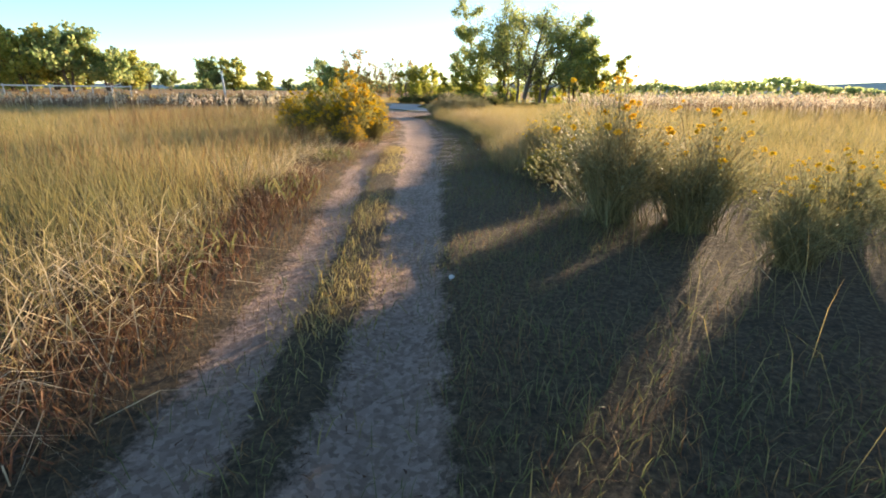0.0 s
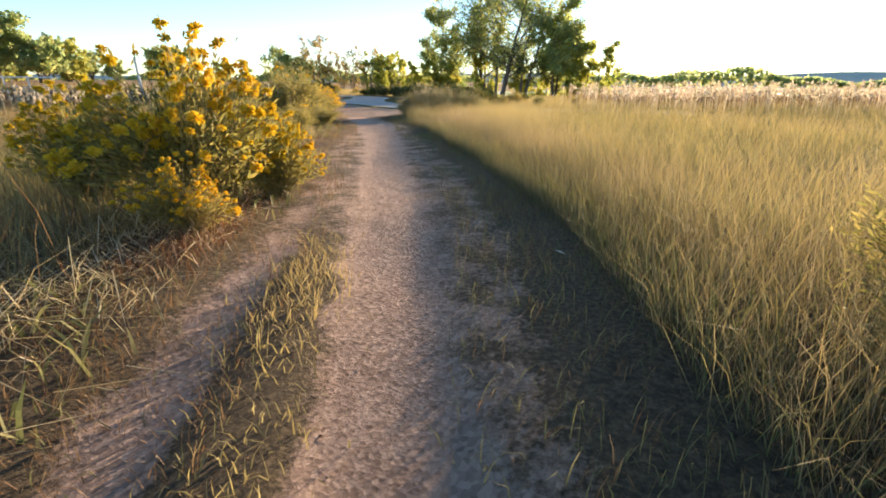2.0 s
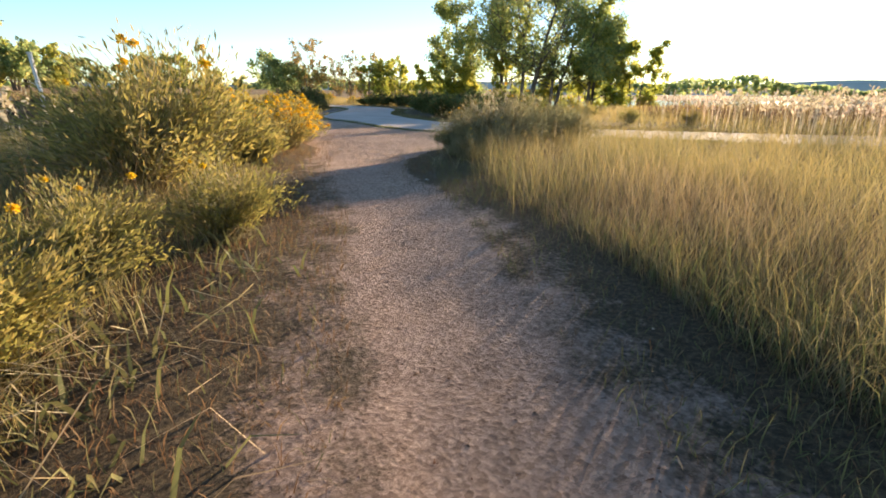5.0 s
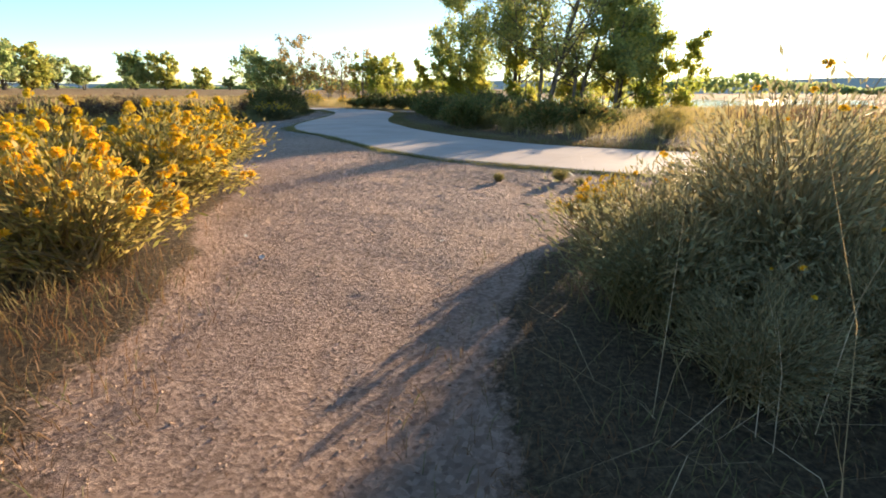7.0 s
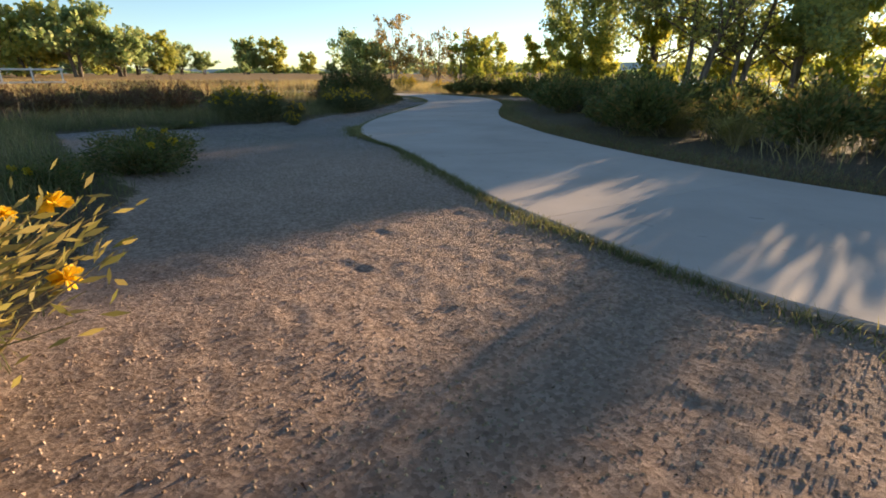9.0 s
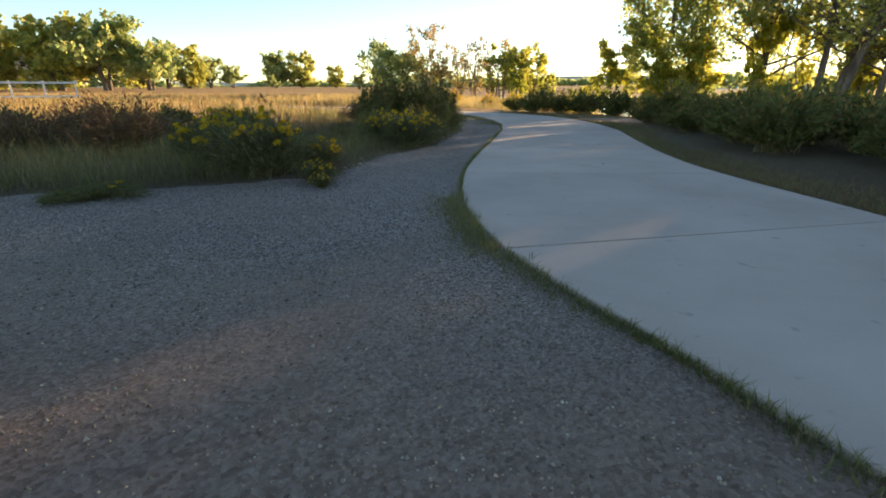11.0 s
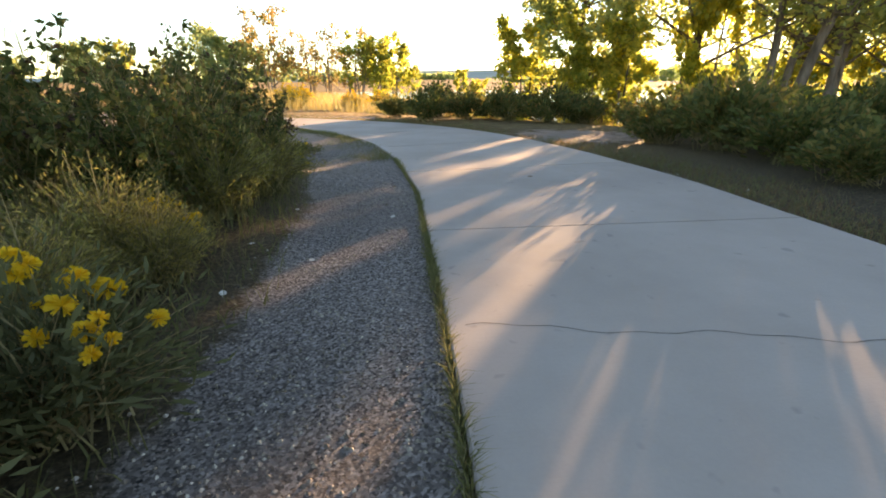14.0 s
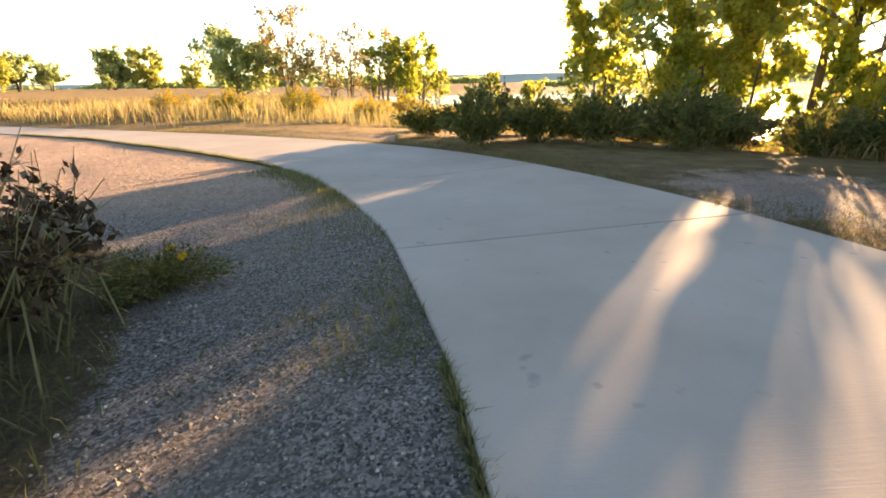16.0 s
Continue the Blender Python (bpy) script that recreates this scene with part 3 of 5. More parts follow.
pv = scatter(rng, -3.8, 2.2, -0.5, 26, 190000, verge)
k = rng.uniform(size=len(pv)) < 0.3 + 0.55 * (pv[:, 0] < -0.8)
grass("verge_grass", "short rust brown dry grass along the track edge", RUST_GRASS, 5, pv[k], 0.075, 0.0036, 0.85)
grass("verge_grass", "short ochre and green grass along the track edge", GREEN_GRASS, 6, pv[~k], 0.085, 0.0036, 0.8)


def mid_strip(x, y):
    mid = np.interp(y, STRIP_Y, STRIP_X)
    return soft(y, 0, 3) * np.exp(-((x - mid) / 0.16) ** 2) * (1 - soft(y, 7, 10)) * np.clip(0.55 + 0.8 * wave(x, y, 2.2, 2), 0, 1) * 0.8


pm = scatter(rng, -1.3, 0, -0.5, 10, 40000, mid_strip)
grass("verge_grass", "low ochre grass strip between the wheel ruts", GOLD_GRASS, 7, pm, 0.075, 0.005, 0.9)


def lodged(x, y):
    d = edge_l(y) - 0.45 - x
    return np.exp(-((d - 0.28) / 0.36) ** 2) * np.clip(0.35 + 0.8 * wave(x, y, 1.3, 5), 0, 1) * (1 - soft(y, 17, 21))


ps = scatter(rng, -4.5, -1, -0.5, 21, 60000, lodged)
grass("straw", "bleached flattened straw lying along the meadow edge", STRAW, 8, ps, 0.15, 0.006, 2.6, (0.5, -0.35), 0.6)


ps = scatter(rng, -5, -1.3, 0, 19, 26000, lambda x, y: np.exp(-((edge_l(y) - 0.95 - x) / 0.45) ** 2) * soft(cells(x, y, 0.7, 7), -0.1, 0.5))
grass("straw", "long bleached stalks fallen over beside the track", STRAW, 14, ps, 0.30, 0.0052, 1.75, (0.75, -0.35), 0.4)
ps = scatter(rng, -9, -1.6, 4, 20, 15000, lambda x, y: (edge_l(y) - 0.7 - x > 0) * soft(cells(x, y, 1.3, 8), -0.2, 0.5))
grass("seed_grass", "tall rust tinted seed grass in the meadow", RUST_GRASS, 15, ps, 0.56, 0.0042, 0.45, (0.1, -0.05), 0.25)


ps = scatter(rng, -0.7, 1.4, 20.4, 22.2, 22, lambda x, y: 1.0 + 0 * x)
grass("straw", "tall pale dry stalks standing in the brush", STRAW, 20, ps, 0.72, 0.0034, 0.35, (-0.1, -0.05), 0.25)
ps = scatter(rng, -0.9, 0.9, 20.2, 21.6, 150, lambda x, y: 0.8 + 0 * x)
grass("straw", "bent straw lying over the brush foot", STRAW, 29, ps, 0.3, 0.0026, 1.5, (-0.4, -0.2), 0.5)


def lodged_right(x, y):
    return np.exp(-((x - 1.75) / 0.55) ** 2 - ((y - 6.0) / 1.6) ** 2)


grass("straw", "pale lodged straw in the scrub beside the track", STRAW, 10, scatter(rng, 0.9, 3, 0, 9, 5000, lodged_right), 0.2, 0.004, 1.8, (0.0, 0.0), 0.6)
pw = scatter(rng, -4.0, -1.2, 2, 22, 11000, lambda x, y: np.exp(-((edge_l(y) - 0.5 - x) / 0.35) ** 2) * (wave(x, y, 1.9, 8) > 0.1))
grass("weeds", "dark green leafy weeds in the flattened straw", GREEN_GRASS, 9, pw, 0.16, 0.018, 1.0)


def reeds(name, label, material, seed, p, tall):
    return grass(name, label, material, seed, p, tall, 0.013, 0.25, (-0.05, 0.0), 0.2)


def plumes(seed, p, tall):
    """Pale seed heads: a stalk with feathery quads round its upper third."""
    g = np.random.default_rng(seed)
    n = len(p)
    h = tall * g.uniform(0.75, 1.15, n)
    z = height(p[:, 0], p[:, 1])
    v, f, _ = blades(g, p, z, h, np.full(n, 0.012), 0.12 * h)
    m = 7
    pts = np.repeat(np.column_stack([p, z]), m, 0)
    hh = np.repeat(h, m)
    pts += np.column_stack([g.normal(0, 0.025, n * m), g.normal(0, 0.025, n * m), hh * g.uniform(0.72, 1.05, n * m)])
    lv, lf = leaf_quads(g, pts, 0.045, 2.6, 1.5)
    f = f + [tuple(i + len(v) for i in q) for q in lf]
    return tagged(mesh_object("reed_plumes", np.vstack([v, lv]), f, PLUME), "pale feathery seed plumes on dry reeds", "reeds", kind="stuff")


prr = scatter(rng, 7, 34, 13, 30, 4200, lambda x, y: (np.abs(y - (27 - 0.55 * x) - 3) < 4.5) * 1.0)
def thatch(x, y):
    d = x - edge_r(y) - np.interp(y, [6, 12, 20], [0.5, 0.25, 0.25])
    return (d > 0) * np.exp(-(d / 0.55) ** 2) * soft(y, 6, 8) * (1 - soft(y, 16.5, 18))


grass("meadow_grass", "dense low olive grass at the track side", GREEN_GRASS, 12, scatter(rng, -1.2, 2.2, 6, 22, 60000, thatch), 0.2, 0.0055, 0.6)


def rust_patch(x, y):
    d = edge_l(y) - 0.15 - x
    # dried weeds, crowded before y 7 to deepen the verge's shade as well
    return (d > 0) * np.exp(-((d - 0.3) / 0.3) ** 2) * np.clip(0.35 + 0.9 * wave(x, y, 1.2, 7) + 0.7 * (1 - soft(y, 4, 7)), 0.05, 1) * (1 - soft(y, 15, 19))


grass("weeds", "dark rust red dried weeds at the track side", DARK_RUST, 13, scatter(rng, -3.4, -0.9, -0.5, 19, 90000, rust_patch), 0.115, 0.006, 0.9)
plumes(21, prr, 0.95)
prl = scatter(rng, -30, -5, 17, 25, 900, lambda x, y: (np.abs(y - 21 - 0.1 * (x + 10)) < 2.6) * 1.0)
plumes(22, prl, 0.85)
pb = scatter(rng, -60, -9, 23, 36, 26000, lambda x, y: (y > 23 + 2 * wave(x, y, 0.3)) * (y < 34) * (x < -9.5 - 1.2 * soft(y, 28, 33)) * 0.9)
reeds("brown_reeds", "dark brown reed bed at the meadow's far side", REED, 23, pb, 0.75)
pb2 = scatter(rng, 9, 60, 20, 36, 22000, lambda x, y: (y > 31 - 0.5 * x) * outside(x, y, 1.0) * 0.8)
reeds("brown_reeds", "dark brown reed bed towards the lake", REED, 24, pb2, 0.7)
pf = scatter(rng, -75, -10, 36, 95, 60000, lambda x, y: np.clip(1.25 - (y - 36) / 70, 0.1, 1) * (x < -9 - 0.1 * (y - 36)) * (bare_mask(x, y) < 0.3) * outside(x, y, 1.0))
grass("meadow_grass", "rust and gold grass of the wide far meadow", RUST_GRASS, 25, pf[::2], 0.5, 0.018, 0.4)
grass("meadow_grass", "gold grass of the wide far meadow", GOLD_GRASS, 26, pf[1::2], 0.5, 0.018, 0.4)
pg = scatter(rng, -22, 8, 52, 100, 40000, lambda x, y: (y > 57.5 - (x + 8) * 0.45 * (x < -5)) * (bare_mask(x, y) < 0.3) * outside(x, y, 0.4) * 0.8)
grass("meadow_grass", "sunlit golden grass beyond the path's bend", GOLD_GRASS, 27, pg, 0.55, 0.02, 0.45)
pq = scatter(rng, 1, 26, 27, 58, 42000, lambda x, y: outside(x, y, 0.9) * 0.8)
grass("meadow_grass", "tan dry grass between the path and the lake", GOLD_GRASS, 28, pq, 0.30, 0.011, 0.6)


# short green grass that hugs the concrete
def along_edge(rng, line, n, width, keep):
    """Points beside an edge line of the concrete, denser close to it."""
    t = rng.uniform(0, len(line) - 1.001, n)
    k = t.astype(int)
    p = line[k] + (line[k + 1] - line[k]) * (t - k)[:, None]
    away = p - LINE_C[k]
    away /= np.hypot(*away.T)[:, None]
    d = np.abs(rng.normal(0, 0.5, n)) * width(p[:, 0], p[:, 1])
    q = p + away * (d + 0.005)[:, None]
    return q[(p[:, 1] > 23.5) & (p[:, 1] < 56) & (rng.uniform(size=n) < keep(p[:, 0], p[:, 1]))]


def left_width(x, y):
    w = np.where(np.abs(y - 33.9) < 0.8, 0.36, np.where(np.abs(y - 47.0) < 2.4, 0.5, np.where(y < 33.2, 0.13, 0.025)))
    return w * np.clip(1 + 0.8 * wave(x, y, 2.4, 6), 0.15, 2)


ph = along_edge(rng, LINE_L, 70000, left_width, lambda x, y: np.clip(0.75 + 0.5 * wave(x, y, 3.1, 2), 0.2, 1))
grass("edge_grass", "short dark green grass hugging the concrete edge", GREEN_GRASS, 30, ph, 0.062, 0.0055, 0.9)
ph = along_edge(rng, LINE_R, 84000, lambda x, y: 0.75 + 0.3 * wave(x, y, 1.2, 6), lambda x, y: 1.0 - 0.75 * np.exp(-((y - 47.2) / 1.4) ** 2))
grass("edge_grass", "short green grass between the concrete and shrubs", GREEN_GRASS, 33, ph[::2], 0.07, 0.0055, 0.9)
grass("edge_grass", "short dry grass between the concrete and shrubs", RUST_GRASS, 34, ph[1::2], 0.06, 0.0055, 0.9)

pc = scatter(rng, -5.2, -3.6, 32.6, 35, 30000, lambda x, y: outside(x, y, 0.01) * np.exp(-((near_path(x, y)[0] - near_path(x, y)[1]) / 0.16) ** 2 - ((y - 33.8) / 0.7) ** 2))
grass("edge_grass", "dark green grass clump on the concrete edge", GREEN_GRASS, 35, pc, 0.085, 0.005, 0.8)


def weedy(x, y):
    """Dark weedy ground left of the gravel."""
    d = edge_l(y) + 0.1 * wave(x, y, 3, 1) - x
    gap = np.exp(-((x + 7.75) / 0.75) ** 4 - ((y - 39.3) / 1.3) ** 4)
    return (d > 0) * (d < 5) * (1 - 0.85 * gap) * soft(y, 26, 27.5) * np.where(d < 2, 1.0, 0.45) * (1 - soft(y, 50, 53))


pk = scatter(rng, -16, -3, 26, 53, 210000, weedy)
ek = 0.35 + 0.65 * soft(edge_l(pk[:, 1]) - pk[:, 0], 0, 0.9)
grass("weeds", "grey green weeds and grass beside the gravel", GREEN_GRASS, 31, pk[::2], 0.33, 0.006, 0.65, ease=ek[::2])
pk2 = pk[1::2][edge_l(pk[1::2][:, 1]) - pk[1::2][:, 0] > 0.5]
grass("weeds", "dry brown weeds beside the gravel", BRUSH_STEM, 32, pk2, 0.26, 0.005, 0.7)


# pebbles on the gravel and the track
def pebble_field(seed, p, size, flat=1.0):
    g = np.random.default_rng(seed)
    n = len(p)
    s = np.minimum(size * g.lognormal(0, 0.45, n), size * 1.9)
    o = np.array([(1, 0, -0.2), (0, 1, -0.2), (-1, 0, -0.2), (0, -1, -0.2), (0, 0, 0.75)])
    v = o[None] * s[:, None, None] * g.uniform(0.6, 1.3, (n, 5, 3)) * np.array([1, 1, flat])
    a = g.uniform(0, 6.28, n)
    c, sn = np.cos(a)[:, None], np.sin(a)[:, None]
    v = np.stack([v[..., 0] * c - v[..., 1] * sn, v[..., 0] * sn + v[..., 1] * c, v[..., 2]], -1)
    v += np.column_stack([p, height(p[:, 0], p[:, 1]) + s * 0.15])[:, None]
    tri = np.array([(0, 1, 4), (1, 2, 4), (2, 3, 4), (3, 0, 4)])
    return v.reshape(-1, 3), (np.arange(n)[:, None, None] * 5 + tri).reshape(-1, 3).tolist()


STONE = leaf_mat("gravel_stone", [(0, (0.10, 0.085, 0.075)), (0.4, (0.24, 0.20, 0.17)), (0.8, (0.38, 0.33, 0.29)), (1, (0.54, 0.49, 0.44))], 0.0, rough=0.9)
RED_STONE = leaf_mat("reddish_stone", [(0, (0.13, 0.085, 0.06)), (0.5, (0.32, 0.22, 0.165)), (1, (0.52, 0.42, 0.35))], 0.0, rough=0.9)
pp = scatter(rng, -9, -3.5, 31, 48, 150000, lambda x, y: gravel_mask(x, y) * bare_mask(x, y) * outside(x, y, 0.02) * np.clip(0.7 + 0.5 * wave(x, y, 1.7, 3), 0.1, 1))
tagged(mesh_object("gravel", *pebble_field(40, pp, 0.0056), STONE), "loose grey gravel stones", "gravel", kind="stuff")
pp = scatter(rng, -9, 1, -0.5, 34, 190000, lambda x, y: bare_mask(x, y) * outside(x, y, 0.02) * (0.25 + 0.75 * soft(y, 20, 25)) * np.clip(0.6 + 0.6 * wave(x, y, 1.5, 7), 0.05, 1))
tagged(mesh_object("gravel", *pebble_field(41, pp, 0.0034), RED_STONE), "loose reddish gravel and dirt crumbs", "gravel", kind="stuff")
DIRT_CLOD = leaf_mat("dirt_clod", [(0, (0.28, 0.19, 0.14)), (0.5, (0.43, 0.30, 0.225)), (1, (0.56, 0.43, 0.34))], 0.0, rough=0.95)
pp = scatter(rng, -8, 2, 21, 33, 190000, lambda x, y: bare_mask(x, y) * outside(x, y, 0.05) * np.clip(0.5 + 0.9 * wave(x, y, 1.3, 9), 0.03, 1) * (1 - soft(y, 31, 33)))
tagged(mesh_object("dirt_crumbs", *pebble_field(44, pp, 0.0034, 0.9), DIRT_CLOD), "trodden reddish dirt crumbs on the track", "dirt", kind="stuff")
pp = scatter(rng, -6, 2, 21, 32, 110000, lambda x, y: bare_mask(x, y) * outside(x, y, 0.05) * (0.08 + 0.92 * soft(y, 22.5, 25)) * (0.25 + 0.75 * soft(cells(x, y, 0.8, 5) + 0.25 * (x + 2), -0.4, 0.6)) * (1 - soft(y, 30, 32)))
tagged(mesh_object("dirt_clods", *pebble_field(46, pp, 0.005, 0.9), DIRT_CLOD), "rough reddish dirt clods kicked up on the track", "dirt", kind="stuff")
pp = scatter(rng, -3, 1, -0.5, 27, 9000, lambda x, y: bare_mask(x, y) * np.clip(0.4 + 0.8 * wave(x, y, 1.9, 1), 0, 1))
px2 = scatter(rng, -4.2, 1.6, -0.5, 29, 150000, lambda x, y: np.clip(1.2 - 0.85 * bare_mask(x, y), 0, 1) * np.clip(0.45 + 0.8 * wave(x, y, 2.3, 5), 0.08, 1) * outside(x, y, 0.02))
pl2 = scatter(rng, -5, 2.5, 17, 31, 16000, lambda x, y: bare_mask(x, y) * outside(x, y, 0.05) * np.clip(0.3 + 0.9 * wave(x, y, 1.1, 3), 0.05, 1))
grass("litter", "brown dry leaf bits strewn on the dirt", RUST_GRASS, 45, pl2, 0.012, 0.011, 2.4)
grass("litter", "rust brown plant litter scattered on the track", DARK_RUST, 43, px2, 0.015, 0.009, 2.0)
grass("straw", "scattered straw and twigs on the dirt track", STRAW, 42, pp, 0.012, 0.004, 5.0)


# ---- bushes ----
def flower_mesh(seed):
    """A fluffy head of petals that share one heart."""
    g = np.random.default_rng(seed)
    n = 60
    d = g.normal(size=(n, 3)) + np.array([0, 0, 0.5])
    d /= np.linalg.norm(d, axis=1)[:, None]
    w = np.cross(d, g.normal(size=(n, 3)))
    w /= np.linalg.norm(w, axis=1)[:, None]
    r = g.uniform(0.72, 1.0, (n, 1)) * np.array([1, 1, 0.72])
    tips, a, c = d * r, d * r * 0.86 + w * 0.15, d * r * 0.86 - w * 0.15
    v = np.vstack([np.zeros((1, 3)), tips, a, c])
    me = bpy.data.meshes.new("flower_head")
    me.from_pydata([tuple(p) for p in v], [], [(0, 1 + n + k, 1 + k, 1 + 2 * n + k) for k in range(n)])
    me.materials.append(FLOWER)
    return me


FLOWER_MESHES = [flower_mesh(s) for s in range(4)]


def brush(h, w, seed, flowers=0, leaves=4200, leaf=0.012, leaf_material=None, stem_n=220, name="rabbitbrush", stretch=4.5, bloom=0.06):
    """A bush at the origin: stems that fan out to a dome, leaves along them, flower clusters at the tips."""
    g = np.random.default_rng(seed)
    root = empty(name)
    r, a = g.uniform(0, 1, stem_n) ** 0.42, g.uniform(0, 6.283, stem_n)
    lump = 1 + 0.25 * np.sin(a * 3 + seed) + 0.18 * np.sin(a * 5 + 2 * seed)
    clump = 0.82 + 0.22 * np.sin(a * 4 + r * 5 + seed)
    tip = np.column_stack([r * np.cos(a) * w / 2 * lump, r * np.sin(a) * w / 2 * lump, h * (1 - 0.45 * r ** 2) * clump * g.uniform(0.75, 1.08, stem_n)])
    foot = np.column_stack([g.normal(0, 0.09 * w, stem_n), g.normal(0, 0.09 * w, stem_n), np.full(stem_n, -0.03)])
    mid = foot * 0.45 + tip * 0.55 + np.array([0, 0, 0.10]) * h + g.normal(0, 0.025, (stem_n, 3))
    lines = [([f, m, t], [0.005, 0.004, 0.0015]) for f, m, t in zip(foot, mid, tip)]
    ob = mesh_object("stem_mass", *tubes(lines, 3), BRUSH_STEM, root, "thin woody brown stems")
    tagged(ob, kind="stuff")
    k = g.integers(0, stem_n, leaves)
    s = 0.18 + 0.84 * g.uniform(0, 1, leaves)[:, None] ** 0.55
    pts = foot[k] * (1 - s) ** 2 + 2 * (1 - s) * s * mid[k] + tip[k] * s ** 2
    way = 2 * (1 - s) * (mid[k] - foot[k]) + 2 * s * (tip[k] - mid[k])
    way /= np.linalg.norm(way, axis=1)[:, None] + 1e-9
    pts += g.normal(0, 0.036, (leaves, 3)) * (0.4 + s)
    pts[:, 2] = np.maximum(pts[:, 2], 0.02)
    v, q = leaf_quads(g, pts, leaf, stretch, along=way)
    tagged(mesh_object("foliage", v, q, leaf_material or BRUSH_LEAF, root), kind="stuff")
    order = np.argsort(-tip[:, 2] + 0.75 * h * g.uniform(size=stem_n))
    for c in range(flowers):
        o = new("flower_head", FLOWER_MESHES[c % 4])
        o.parent = root
        o["label"] = "fluffy yellow flower head"
        z = bloom * g.uniform(0.55, 1.25)
        o.matrix_basis = Matrix.LocRotScale(Vector(tip[order[c % stem_n]] * np.array([1.03, 1.03, 1.0])), Euler((g.uniform(-0.5, 0.5), g.uniform(-0.5, 0.5), g.uniform(0, 6.28))), (z, z * g.uniform(0.7, 1.2), z))
    return root


def place(ob, x, y, rz=0, scale=1.0, zs=1.0):
    ob.scale = (scale, scale, scale * zs)
    ob.matrix_basis = Matrix.LocRotScale((x, y, float(height(np.array(x), np.array(y)))), Euler((0, 0, radians(rz))), (scale, scale, scale * zs))
    return ob


def again(ob, x, y, rz, scale=1.0, zs=1.0):
    c = copy_thing(ob, Matrix())
    return place(c, x, y, rz, scale, zs)


def stalks(h, w, seed, n, leaves, leaf, leaf_material, heads, name, low=0.3):
    """Upright weed stalks from one root, leaves in tufts along their upper part, dark dried heads at side twigs."""
    g = np.random.default_rng(seed)
    root = empty(name)
    a, r = g.uniform(0, 6.283, n), g.uniform(0, 1, n) ** 0.6
    tip = np.column_stack([r * np.cos(a) * w / 2, r * np.sin(a) * w / 2, h * (1 - 0.3 * r ** 2) * g.uniform(0.55, 1.05, n)])
    foot = np.column_stack([g.normal(0, 0.16 * w, n), g.normal(0, 0.16 * w, n), np.full(n, -0.03)])
    mid = 0.5 * (foot + tip) + g.normal(0, 0.035, (n, 3)) + np.array([0, 0, 0.06 * h])
    lines = [([f, m, t], [0.0055, 0.0042, 0.0018]) for f, m, t in zip(foot, mid, tip)]
    k = g.integers(0, n, n * 5)
    s = g.uniform(low, 0.95, n * 5)[:, None]
    b0 = foot[k] * (1 - s) ** 2 + 2 * (1 - s) * s * mid[k] + tip[k] * s ** 2
    b1 = b0 + g.normal(0, 0.06, (n * 5, 3)) + np.array([0, 0, 0.05])
    lines += [([p, q], [0.0024, 0.0012]) for p, q in zip(b0, b1)]
    tagged(mesh_object("stem_mass", *tubes(lines, 3), BRUSH_STEM, root, "thin dry brown stalks"), kind="stuff")
    j = g.integers(0, n * 5, leaves)
    u = g.uniform(0.2, 1.1, leaves)[:, None]
    pts = b0[j] * (1 - u) + b1[j] * u + g.normal(0, 0.018, (leaves, 3))
    pts[:, 2] = np.maximum(pts[:, 2], 0.03)
    v, q = leaf_quads(g, pts, leaf, 2.3, 0.3)
    tagged(mesh_object("foliage", v, q, leaf_material, root), kind="stuff")
    if heads:
        c = np.repeat(b1[g.integers(0, n * 5, heads)], 5, 0) + g.normal(0, 0.009, (heads * 5, 3))
        v, q = leaf_quads(g, c, 0.026, 1.5, 0.4)
        tagged(mesh_object("chaff", v, q, SEED_HEAD, root, "dark brown dried seed chaff"), kind="stuff")
    return root


BLOOM = "rabbitbrush in yellow bloom beside the dirt track"
tall_bloom = tagged(place(brush(1.27, 1.35, 3, 230, 5600, 0.016, stem_n=360, bloom=0.056), -1.95, 9.6), "tall " + BLOOM, "bush", "rabbitbrush")
wide_bloom = tagged(place(brush(0.9, 1.45, 5, 135, 6200, 0.016, stem_n=360, bloom=0.05), -3.75, 25.9), "broad " + BLOOM, "bush", "rabbitbrush")
dull = tagged(place(brush(1.18, 1.15, 7, 34, 13000, 0.0085, SAGE_LEAF, stem_n=280, bloom=0.036), 1.3, 3.6, 0, 0.9), "tall shaded rabbitbrush with few yellow flowers by the track", "bush", "rabbitbrush")
for args in ((-1.45, 10.05, 20, 0.56), (-2.75, 9.7, 200, 0.72), (-1.7, 8.85, 130, 0.4)):
    again(tall_bloom, *args)
for args in ((-3.25, 22.7, 60, 0.85), (-3.5, 24.3, 150, 0.95), (-4.6, 24.6, 20, 1.0), (-4.3, 22.9, 250, 1.05), (0.8, 24.7, 30, 0.22), (1.2, 5.3, 40, 0.42), (0.05, 23.4, 130, 0.42)):
    again(wide_bloom, *args)
for args in ((1.75, 3.25, 100, 0.72), (1.65, 5.9, 140, 0.5), (2.0, 4.6, 220, 0.55), (2.3, 6.2, 60, 0.55), (1.95, 2.5, 190, 0.5), (2.7, 3.1, 20, 0.5), (1.3, 6.7, 330, 0.5)):
    again(dull, *args)
dry = tagged(place(brush(1.35, 1.7, 9, 3, 6000, 0.0175, stem_n=340), -3.4, 18.6), "tall dry olive brush bush beside the track", "bush", "dry brush")
